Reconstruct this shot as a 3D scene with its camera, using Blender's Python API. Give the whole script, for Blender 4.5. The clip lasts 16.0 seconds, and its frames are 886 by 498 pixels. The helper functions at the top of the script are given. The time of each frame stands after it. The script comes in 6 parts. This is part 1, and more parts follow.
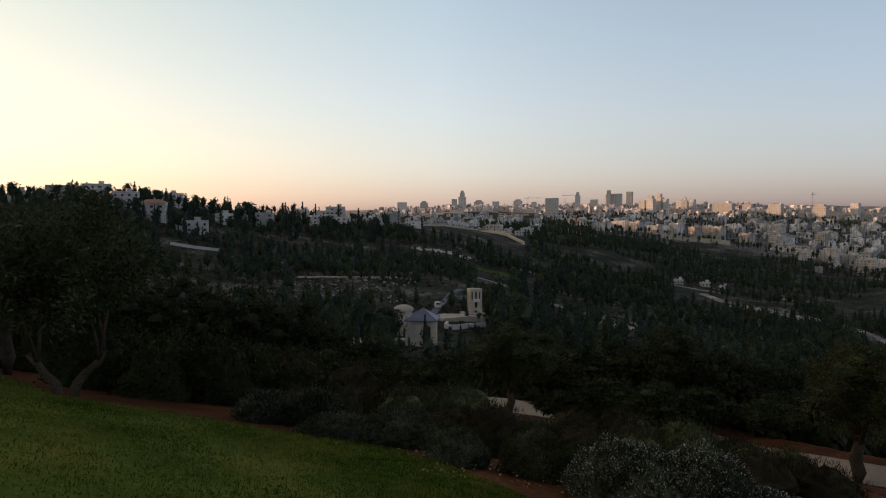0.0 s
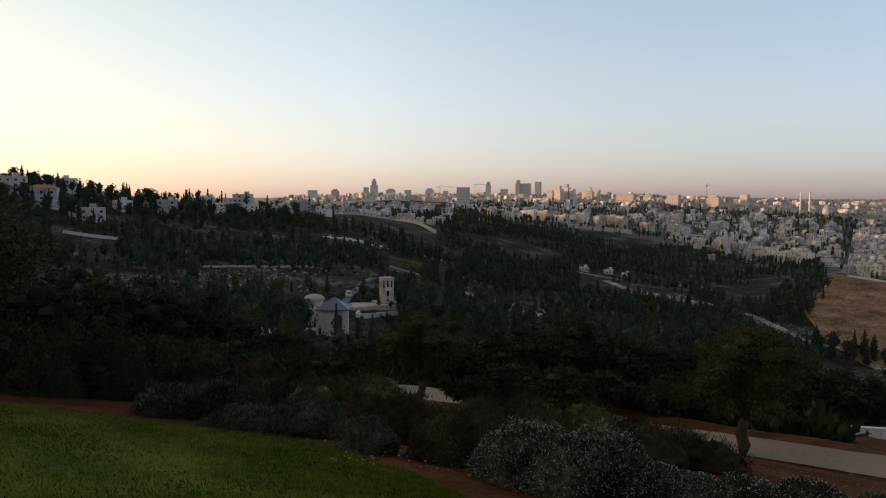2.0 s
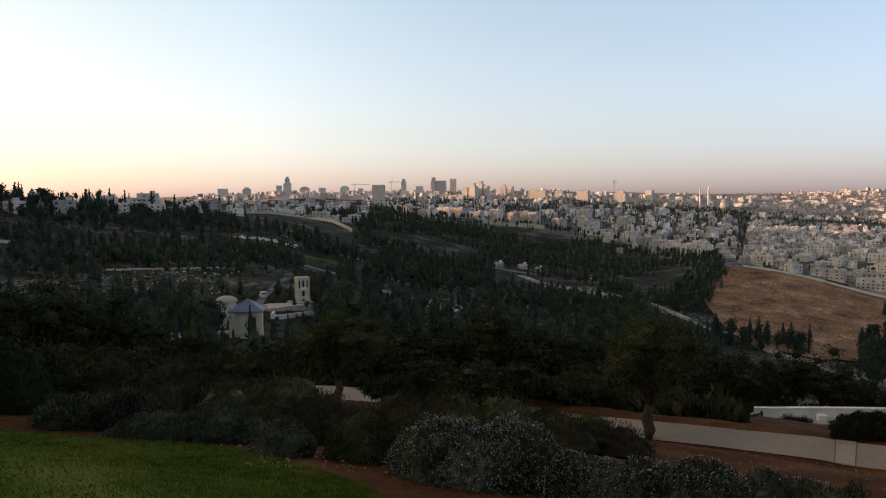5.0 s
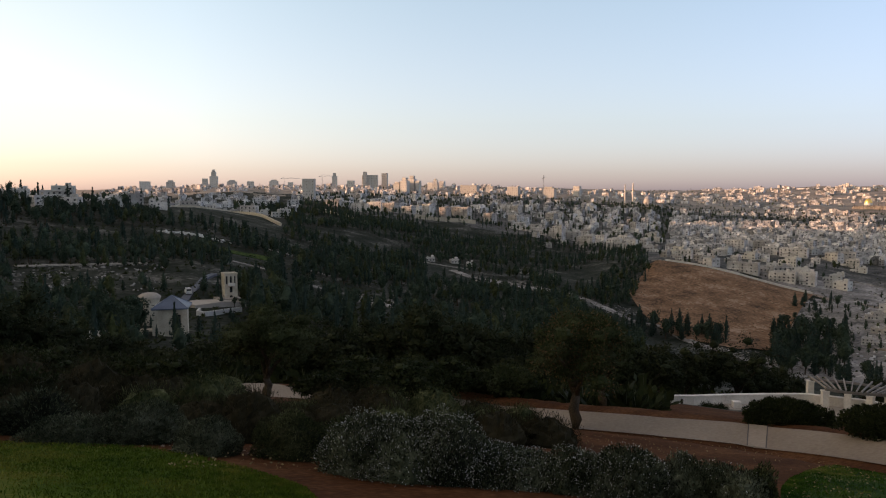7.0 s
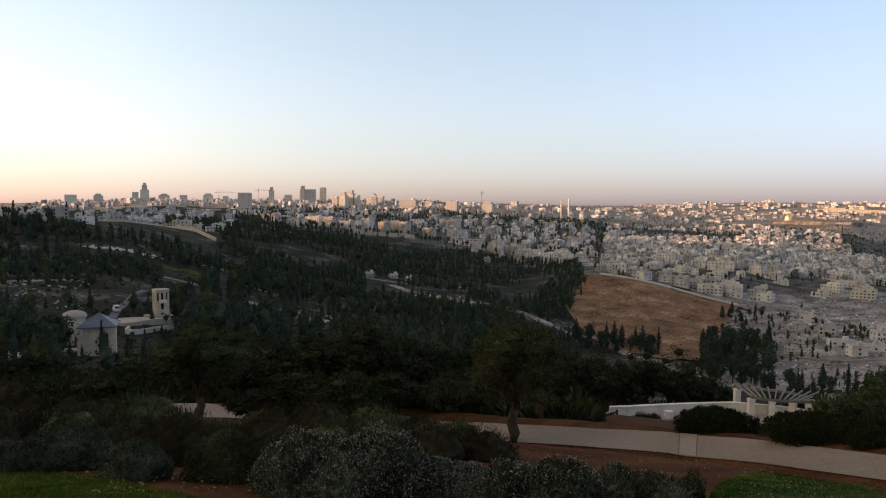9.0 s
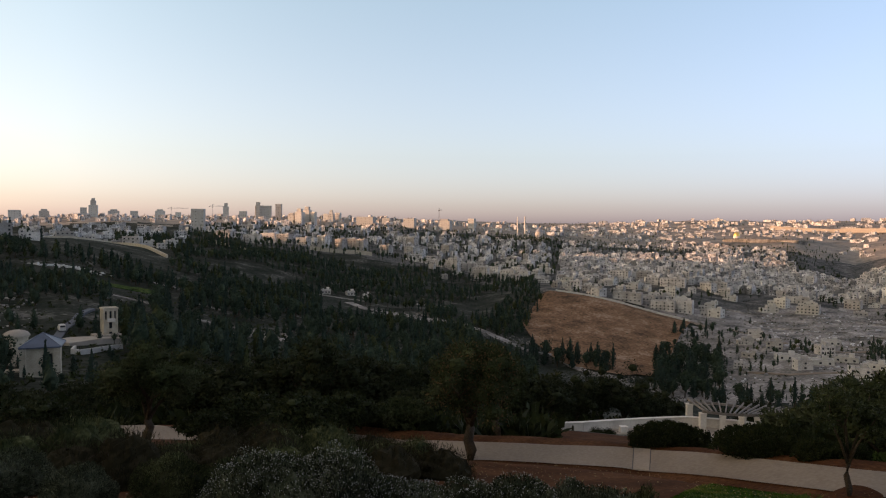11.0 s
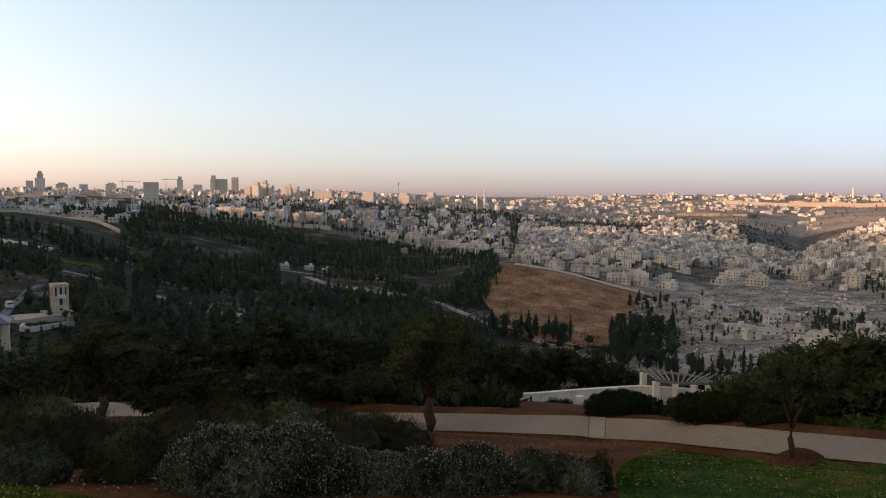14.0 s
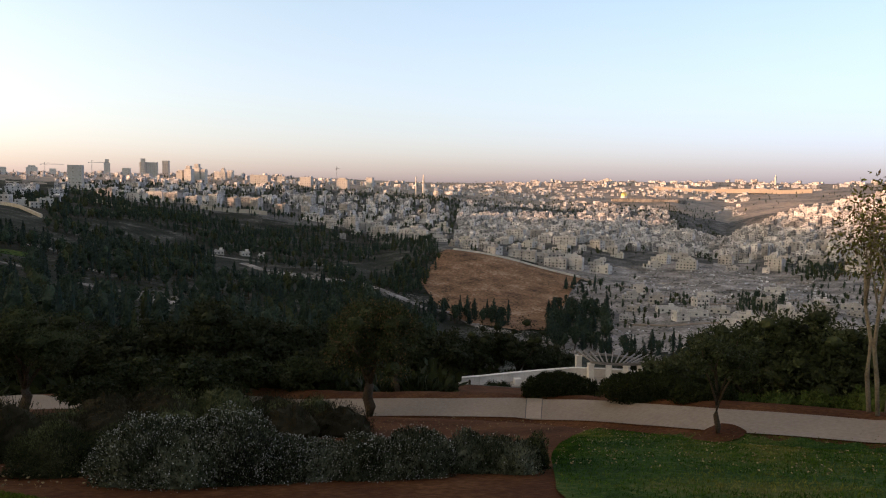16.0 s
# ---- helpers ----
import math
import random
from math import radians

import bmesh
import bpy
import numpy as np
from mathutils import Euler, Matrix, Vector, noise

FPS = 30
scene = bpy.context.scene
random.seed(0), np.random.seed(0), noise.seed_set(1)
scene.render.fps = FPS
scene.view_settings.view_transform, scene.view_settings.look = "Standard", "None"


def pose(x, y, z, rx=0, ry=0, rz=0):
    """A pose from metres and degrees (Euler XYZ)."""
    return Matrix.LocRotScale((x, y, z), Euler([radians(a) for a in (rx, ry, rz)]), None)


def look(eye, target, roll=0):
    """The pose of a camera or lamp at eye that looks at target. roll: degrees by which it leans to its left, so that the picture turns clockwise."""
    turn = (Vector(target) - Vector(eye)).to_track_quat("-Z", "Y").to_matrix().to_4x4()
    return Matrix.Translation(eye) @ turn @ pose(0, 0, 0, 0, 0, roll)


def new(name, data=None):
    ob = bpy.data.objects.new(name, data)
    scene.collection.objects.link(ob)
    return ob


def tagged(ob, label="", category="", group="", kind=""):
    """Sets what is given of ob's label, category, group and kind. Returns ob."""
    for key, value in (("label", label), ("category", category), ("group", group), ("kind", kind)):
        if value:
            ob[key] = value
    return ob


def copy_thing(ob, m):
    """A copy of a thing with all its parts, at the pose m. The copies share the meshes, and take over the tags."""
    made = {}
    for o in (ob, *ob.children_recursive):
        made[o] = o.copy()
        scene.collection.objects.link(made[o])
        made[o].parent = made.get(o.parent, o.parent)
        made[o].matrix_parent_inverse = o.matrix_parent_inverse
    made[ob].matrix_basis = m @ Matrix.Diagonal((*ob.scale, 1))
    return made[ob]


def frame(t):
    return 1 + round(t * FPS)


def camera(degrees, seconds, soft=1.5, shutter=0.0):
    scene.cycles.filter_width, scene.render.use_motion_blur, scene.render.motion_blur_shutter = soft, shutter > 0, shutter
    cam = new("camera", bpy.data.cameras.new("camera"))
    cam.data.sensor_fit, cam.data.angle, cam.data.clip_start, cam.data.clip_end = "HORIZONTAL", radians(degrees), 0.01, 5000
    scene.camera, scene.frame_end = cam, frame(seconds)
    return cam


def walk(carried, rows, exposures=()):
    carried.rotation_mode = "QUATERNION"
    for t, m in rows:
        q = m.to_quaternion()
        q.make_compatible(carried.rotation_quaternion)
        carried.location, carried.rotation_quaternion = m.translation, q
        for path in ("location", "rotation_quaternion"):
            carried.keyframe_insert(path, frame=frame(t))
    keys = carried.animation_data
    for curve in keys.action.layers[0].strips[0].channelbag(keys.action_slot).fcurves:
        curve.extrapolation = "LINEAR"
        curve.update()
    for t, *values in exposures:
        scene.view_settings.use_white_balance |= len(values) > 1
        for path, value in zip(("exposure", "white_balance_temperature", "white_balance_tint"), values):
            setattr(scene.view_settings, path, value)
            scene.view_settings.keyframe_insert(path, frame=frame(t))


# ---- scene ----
cam = camera(65.0, 16.0, soft=1.1)
# seconds, place of the phone in metres, heading, pitch, roll in degrees: a slow pan from one standing place
ROWS = [
    (0.0, 0.000, 0.000, 0.000, 0.04, -2.98, 0.22),
    (0.5, 0.018, -0.004, 0.000, -1.19, -3.38, 0.32),
    (1.0, 0.017, -0.013, 0.001, -2.77, -3.42, 0.03),
    (1.5, 0.034, -0.035, -0.003, -4.30, -3.82, 0.04),
    (2.0, 0.047, -0.051, 0.001, -7.19, -3.92, -0.18),
    (2.5, 0.047, -0.075, 0.009, -9.01, -3.99, -0.14),
    (3.0, 0.062, -0.103, 0.008, -10.18, -4.24, 0.13),
    (3.5, 0.061, -0.109, 0.023, -11.17, -4.12, 0.27),
    (6.0, 0.089, -0.238, 0.044, -17.02, -4.42, 0.18),
    (6.5, 0.093, -0.236, 0.038, -18.73, -4.54, 0.04),
    (7.0, 0.096, -0.238, 0.039, -19.71, -4.59, -0.04),
    (7.5, 0.110, -0.248, 0.039, -21.18, -4.80, 0.15),
    (8.0, 0.113, -0.263, 0.053, -22.68, -4.70, -0.16),
    (8.5, 0.118, -0.267, 0.061, -23.77, -4.10, -0.27),
    (9.0, 0.117, -0.264, 0.056, -24.71, -3.37, -0.22),
    (11.5, 0.147, -0.274, 0.052, -28.93, -1.82, -0.39),
    (12.0, 0.149, -0.273, 0.053, -29.44, -1.83, -0.35),
    (12.5, 0.155, -0.277, 0.052, -29.52, -2.07, -0.43),
    (13.0, 0.150, -0.278, 0.044, -30.16, -3.74, -0.36),
    (13.5, 0.151, -0.274, 0.047, -30.51, -3.78, -0.37),
    (14.0, 0.149, -0.285, 0.027, -31.54, -4.06, -0.44),
    (14.5, 0.160, -0.294, 0.033, -32.78, -4.41, -0.73),
    (15.0, 0.164, -0.290, 0.031, -34.66, -4.75, -0.64),
    (15.5, 0.162, -0.284, 0.021, -36.00, -5.03, -0.70),
    (16.0, 0.160, -0.286, 0.020, -36.55, -5.22, -0.70),
]
EXPOSURES = [(t, 1.5 + e, 6900, 22) for t, e in ((0.0, -.42), (1.5, -.32), (3.5, -.12), (7.0, -.04), (9.0, .03), (11.5, -.08), (12.7, -.1), (14.0, .02), (15.0, .1), (16.0, .16))]
walk(cam, [(t, pose(x, y, 1.6 + z, 90 + pitch, roll, yaw)) for t, x, y, z, yaw, pitch, roll in ROWS], EXPOSURES)

# ---------------------------------------------------------------- light: the last sun, low on the left, and a clear evening sky
SUN_BEARING, SUN_HEIGHT = 72.0, 4.2
sky_world = bpy.data.worlds.new("evening_sky")
scene.world = sky_world
sky_world.use_nodes = True
_n = sky_world.node_tree.nodes
_sky = _n.new("ShaderNodeTexSky")
_sky.sky_type, _sky.sun_disc = "NISHITA", False
_sky.sun_elevation, _sky.sun_rotation = radians(SUN_HEIGHT), radians(-SUN_BEARING)
_sky.altitude, _sky.air_density, _sky.dust_density, _sky.ozone_density = 1500, 1.0, 3.0, 2.0
_pale = _n.new("ShaderNodeHueSaturation")
_pale.inputs["Saturation"].default_value = 0.62
sky_world.node_tree.links.new(_sky.outputs[0], _pale.inputs["Color"])
_haze = _n.new("ShaderNodeMix")
_haze.data_type, _haze.blend_type = "RGBA", "ADD"
_haze.inputs[0].default_value = 1.0
_haze.inputs[7].default_value = (0.06, 0.10, 0.22, 1)
sky_world.node_tree.links.new(_pale.outputs[0], _haze.inputs[6])
# the evening air: a rosy haze low down, clear cyan higher up
_way, _height, _air = _n.new("ShaderNodeTexCoord"), _n.new("ShaderNodeSeparateXYZ"), _n.new("ShaderNodeValToRGB")
sky_world.node_tree.links.new(_way.outputs["Generated"], _height.inputs[0])
sky_world.node_tree.links.new(_height.outputs["Z"], _air.inputs[0])
_air.color_ramp.elements[0].position, _air.color_ramp.elements[1].position = 0.0, 0.6
# overhead, above the view, the sky is raised and warmed to light the ground
_air.color_ramp.elements[0].color, _air.color_ramp.elements[1].color = (.80, .755, .93, 1), (1.42, 1.22, 1.04, 1)
_air.color_ramp.elements.new(.1).color = (1.0, .97, .97, 1)
_air.color_ramp.elements.new(.3).color = (.99, 1.11, 1.06, 1)
_veil = _n.new("ShaderNodeMix")
_veil.data_type, _veil.blend_type = "RGBA", "MULTIPLY"
_veil.inputs[0].default_value = 1.0
sky_world.node_tree.links.new(_haze.outputs[2], _veil.inputs[6])
sky_world.node_tree.links.new(_air.outputs[0], _veil.inputs[7])
# warm and bright towards the sun, cooler and dimmer away from it
_sunward, _side, _glow = _n.new("ShaderNodeVectorMath"), _n.new("ShaderNodeMapRange"), _n.new("ShaderNodeValToRGB")
_sunward.operation = "DOT_PRODUCT"
_sunward.inputs[1].default_value = (-math.sin(radians(SUN_BEARING)), math.cos(radians(SUN_BEARING)), 0)
sky_world.node_tree.links.new(_way.outputs["Generated"], _sunward.inputs[0])
_side.inputs["From Min"].default_value, _side.inputs["From Max"].default_value = -1, 1
sky_world.node_tree.links.new(_sunward.outputs["Value"], _side.inputs["Value"])
sky_world.node_tree.links.new(_side.outputs[0], _glow.inputs[0])
_glow.color_ramp.elements[0].position, _glow.color_ramp.elements[1].position = 0.12, 0.9
_glow.color_ramp.elements[0].color, _glow.color_ramp.elements[1].color = (.80, .85, .97, 1), (1.32, 1.1, .78, 1)
_glow.color_ramp.elements.new(.345).color = (1.03, 1.04, 1.02, 1)
_glow.color_ramp.elements.new(.655).color = (1.34, 1.27, 1.13, 1)
_turned = _n.new("ShaderNodeMix")
_turned.data_type, _turned.blend_type = "RGBA", "MULTIPLY"
_turned.inputs[0].default_value = 1.0
sky_world.node_tree.links.new(_veil.outputs[2], _turned.inputs[6])
sky_world.node_tree.links.new(_glow.outputs[0], _turned.inputs[7])
sky_world.node_tree.links.new(_turned.outputs[2], _n["Background"].inputs[0])
_n["Background"].inputs[1].default_value = 0.15
_sun = bpy.data.lights.new("sun", "SUN")
_sun.energy, _sun.angle, _sun.color = 2.4, radians(0.6), (1.0, 0.6, 0.38)
_s = new("sun", _sun)
_s.matrix_world = look((0, 0, 0), (math.sin(radians(SUN_BEARING)), -math.cos(radians(SUN_BEARING)), -math.tan(radians(SUN_HEIGHT))))
_s.location = (-60, 20, 60)
# ---------------------------------------------------------------- materials


def material(name, colours, scale=1.0, rough=0.85, bump=0.3, fine=12.0, spread=0.0, metal=0.0, gloss=0.3, cell=0.0, leafy=False, thin=0.0):
    """A surface of two or three colours mixed by noise at two scales, with a fine relief. spread: how far single objects differ; cell: metres of the patches
    that differ in a joined mesh; leafy: single leaves differ and let light through."""
    m = bpy.data.materials.new(name)
    m.use_nodes = True
    t, nodes = m.node_tree, m.node_tree.nodes
    shader = nodes["Principled BSDF"]
    place = nodes.new("ShaderNodeNewGeometry")
    big, small = nodes.new("ShaderNodeTexNoise"), nodes.new("ShaderNodeTexNoise")
    big.inputs["Scale"].default_value, small.inputs["Scale"].default_value = scale, scale * fine
    big.inputs["Detail"].default_value, small.inputs["Detail"].default_value = 5, 3
    for n in (big, small):
        t.links.new(place.outputs["Position"], n.inputs["Vector"])
    mix = nodes.new("ShaderNodeMath")
    mix.operation = "MULTIPLY_ADD"
    t.links.new(small.outputs["Fac"], mix.inputs[0])
    mix.inputs[1].default_value = 0.45
    rest = nodes.new("ShaderNodeMath")
    rest.operation = "MULTIPLY"
    rest.inputs[1].default_value = 0.6
    t.links.new(big.outputs["Fac"], rest.inputs[0])
    t.links.new(rest.outputs[0], mix.inputs[2])
    ramp = nodes.new("ShaderNodeValToRGB")
    t.links.new(mix.outputs[0], ramp.inputs[0])
    ramp.color_ramp.elements[0].position, ramp.color_ramp.elements[1].position = 0.36, 0.68
    ramp.color_ramp.elements[0].color, ramp.color_ramp.elements[1].color = (*colours[0], 1), (*colours[-1], 1)
    for i, c in enumerate(colours[1:-1]):
        ramp.color_ramp.elements.new(0.36 + 0.32 * (i + 1) / (len(colours) - 1)).color = (*c, 1)
    out = ramp.outputs[0]
    if spread or cell or leafy:
        if cell:
            cells = nodes.new("ShaderNodeTexVoronoi")
            cells.inputs["Scale"].default_value = 1 / cell
            t.links.new(place.outputs["Position"], cells.inputs["Vector"])
            split = nodes.new("ShaderNodeSeparateColor")
            t.links.new(cells.outputs["Color"], split.inputs[0])
            chance = split.outputs[0]
        elif leafy:
            chance = place.outputs["Random Per Island"]
        else:
            chance = nodes.new("ShaderNodeObjectInfo").outputs["Random"]
        span = nodes.new("ShaderNodeMapRange")
        span.inputs["To Min"].default_value, span.inputs["To Max"].default_value = 1 - spread, 1 + spread
        t.links.new(chance, span.inputs["Value"])
        tint = nodes.new("ShaderNodeHueSaturation")
        t.links.new(span.outputs[0], tint.inputs["Value"])
        t.links.new(out, tint.inputs["Color"])
        out = tint.outputs[0]
    t.links.new(out, shader.inputs["Base Color"])
    shader.inputs["Roughness"].default_value, shader.inputs["Metallic"].default_value = rough, metal
    shader.inputs["Specular IOR Level"].default_value = gloss if not leafy else .06
    if thin:
        through_leaf = nodes.new("ShaderNodeBsdfTranslucent")
        both = nodes.new("ShaderNodeMixShader")
        both.inputs[0].default_value = thin
        t.links.new(out, through_leaf.inputs[0])
        t.links.new(shader.outputs[0], both.inputs[1])
        t.links.new(through_leaf.outputs[0], both.inputs[2])
        t.links.new(both.outputs[0], nodes["Material Output"].inputs[0])
    if bump:
        relief = nodes.new("ShaderNodeBump")
        relief.inputs["Strength"].default_value, relief.inputs["Distance"].default_value = bump, 0.3 / (scale * fine)
        t.links.new(small.outputs["Fac"], relief.inputs["Height"])
        t.links.new(relief.outputs[0], shader.inputs["Normal"])
    return m


# red earth, its colour lowered for the deep shade of the foreground
SOIL = material("red_soil", ((.03, .011, .004), (.06, .023, .008), (.105, .048, .019)), .6, .95, .6, 14, gloss=.04)
# valley ground: shade under and between the trees is put into the dark tones
SCRUB = material("shade_darkened_scrub", ((.009, .012, .007), (.019, .022, .014), (.036, .037, .027), (.13, .12, .10)), .045, .95, .8, 9, gloss=.04)
BROWN = material("bare_brown_hill", ((.06, .038, .022), (.14, .078, .04), (.205, .116, .062), (.31, .205, .13)), .05, .95, .9, 8, gloss=.05)
# pale earth, greyed so that its colour holds some distance haze
DUST = material("pale_town_ground", ((.055, .054, .047), (.14, .128, .11), (.24, .216, .187), (.39, .36, .32)), .05, .95, .8, 9, gloss=.05)
# darker than DUST: the dark of the gaps between houses is put into it
TOWNGROUND = material("darkened_lanes_and_yards", ((.022, .026, .022), (.055, .054, .047), (.105, .098, .085), (.2, .185, .16)), .05, .95, .6, 9, gloss=.05)
FARGROUND = material("far_dry_hills", ((.055, .06, .05), (.15, .13, .10), (.25, .2, .15), (.32, .26, .19)), .008, .95, .3, 9)
GRASSGROUND = material("turf", ((.021, .043, .003), (.046, .073, .006), (.1, .096, .016)), .7, .95, .8, 20, gloss=.04)
BLADE = material("grass_blade", ((.017, .04, .003), (.05, .078, .007), (.12, .115, .02)), .6, .8, 0, 6, spread=.4, leafy=True, thin=.25)
PAVING = material("worn_pale_paving", ((.155, .12, .086), (.2, .158, .115), (.24, .195, .145)), .22, .85, .15, 40, gloss=.08)
PAVING_PALE = material("pale_concrete_slab", ((.27, .23, .18), (.36, .315, .255)), .5, .85, .3, 16, gloss=.1)
JOINT = material("dark_joint", ((.05, .045, .04), (.08, .07, .06)), 2, .9, .2)
STONE = material("white_limestone", ((.44, .39, .32), (.56, .505, .425), (.65, .595, .51)), .6, .8, .35, 10, spread=.06)
# town limestone, less warm than the stone: distance haze is put into both colours
TOWNSTONE = material("town_limestone", ((.24, .22, .195), (.39, .36, .32), (.56, .52, .465)), .12, .85, .3, 12, spread=.38)
TOWNSTONES = material("town_limestone_joined", ((.2, .195, .188), (.35, .34, .325), (.56, .54, .51)), .12, .85, .3, 12, spread=.6, cell=11)
WHITEWALL = material("whitewashed_wall", ((.38, .36, .32), (.51, .49, .44)), .3, .8, .2, 12, spread=.15, gloss=.08)
ROOF = material("flat_roof", ((.20, .19, .18), (.36, .345, .325)), .2, .9, .3, 10, spread=.2)
TILE = material("red_roof_tiles", ((.22, .09, .055), (.32, .14, .085)), .4, .85, .4, 12, spread=.15)
GLASS = material("window_glass", ((.02, .022, .026), (.04, .042, .046)), .5, .12, 0, 4, spread=.3, gloss=.6)
BLUEROOF = material("blue_grey_metal_roof", ((.065, .08, .105), (.10, .12, .155)), .5, .45, .2, 14)
GOLD = material("gilded_dome", ((.75, .48, .12), (.85, .58, .18)), .3, .3, .1, 10, metal=.9)
WOOD = material("grey_weathered_timber", ((.13, .11, .09), (.24, .21, .18)), 1.5, .85, .4, 14)
BARK = material("grey_brown_bark", ((.025, .018, .011), (.05, .037, .024), (.085, .066, .046)), 2.5, .95, .8, 10, gloss=.05)
PALEBARK = material("pale_smooth_bark", ((.10, .08, .054), (.17, .138, .095), (.23, .19, .135)), 2, .9, .6, 10, gloss=.1)
OLIVE = material("olive_leaves", ((.020, .027, .010), (.036, .044, .017), (.062, .066, .032)), .5, .8, 0, 5, spread=.4, leafy=True, thin=.12)
# needles of the near belt: foreground shade is put into this darker green
BELTPINE = material("shade_darkened_pine", ((.009, .012, .005), (.018, .022, .009), (.032, .034, .014)), .3, .8, 0, 5, spread=.35, leafy=True, thin=.1)
# pine and cypress of the valley: the blue of distance haze is mixed in
PINE = material("hazed_pine_needles", ((.014, .024, .016), (.029, .043, .026), (.05, .065, .04)), .3, .8, 0, 5, spread=.3, leafy=True, thin=.1)
CYPRESS = material("hazed_cypress_green", ((.015, .025, .02), (.027, .042, .031), (.042, .058, .042)), .2, .8, 0, 5, spread=.28, leafy=True, thin=.08)
BROADLEAF = material("broad_leaves", ((.025, .04, .009), (.045, .066, .014), (.085, .095, .022)), .5, .7, 0, 5, spread=.45, leafy=True, thin=.25)
ASHLEAF = material("yellowing_leaves", ((.05, .055, .012), (.10, .10, .022), (.17, .145, .04)), .8, .7, 0, 5, spread=.5, leafy=True, thin=.3)
ROADGREY = material("blue_grey_asphalt", ((.06, .065, .075), (.095, .10, .115)), .5, .85, .3, 14)
RUSTLEAF = material("withered_leaves", ((.075, .045, .02), (.12, .078, .036)), .8, .8, 0, 5, spread=.35, leafy=True, thin=.2)
GREYLEAF = material("grey_green_foliage", ((.012, .016, .008), (.034, .04, .022), (.1, .108, .068)), 1.8, .85, 0, 6, spread=.8, leafy=True, thin=.1)
GREENBUSH = material("dull_green_foliage", ((.011, .015, .005), (.031, .037, .014), (.086, .09, .04)), 1.8, .85, 0, 6, spread=.75, leafy=True, thin=.1)
# evergreen leaves and dry stalks, both darkened to carry the foreground's shade
DARKBUSH = material("shade_darkened_evergreen", ((.009, .013, .004), (.017, .022, .007), (.028, .033, .011)), 1, .7, 0, 5, spread=.4, leafy=True, thin=.1)
DRYSTALK = material("shade_darkened_dry_stalks", ((.012, .011, .005), (.022, .019, .009), (.038, .032, .017)), 1, .9, 0, 5, spread=.35, leafy=True, thin=.1)
PETAL = material("white_florets", ((.24, .24, .22), (.46, .46, .42)), 2, .8, 0, 5, spread=.25, leafy=True, thin=.2)
YELLOWLEAF = material("yellow_blossom", ((.30, .26, .03), (.45, .40, .06)), 2, .8, 0, 5, spread=.3, leafy=True, thin=.2)
FALLEN = material("fallen_pale_leaves", ((.15, .11, .05), (.24, .19, .10)), 2, .9, 0, 5, spread=.3, leafy=True)
STEEL = material("grey_painted_steel", ((.22, .22, .22), (.30, .30, .30)), 1, .5, .1, 8)
CREAM = material("cream_limestone", ((.32, .275, .20), (.42, .365, .275), (.50, .44, .34)), .5, .85, .35, 10, spread=.06, gloss=.08)
GREENBLADE = material("green_grass_blade", ((.006, .026, .003), (.034, .072, .007), (.14, .13, .03)), .4, .8, 0, 6, spread=.4, leafy=True, thin=.25)
GREENTURF = material("green_turf", ((.005, .018, .003), (.022, .05, .007), (.095, .09, .026)), .42, .95, .8, 20, gloss=.04)
PATHSLAB = material("smooth_concrete_strip", ((.2, .16, .118), (.27, .22, .165)), .5, .85, .3, 16, gloss=.08)
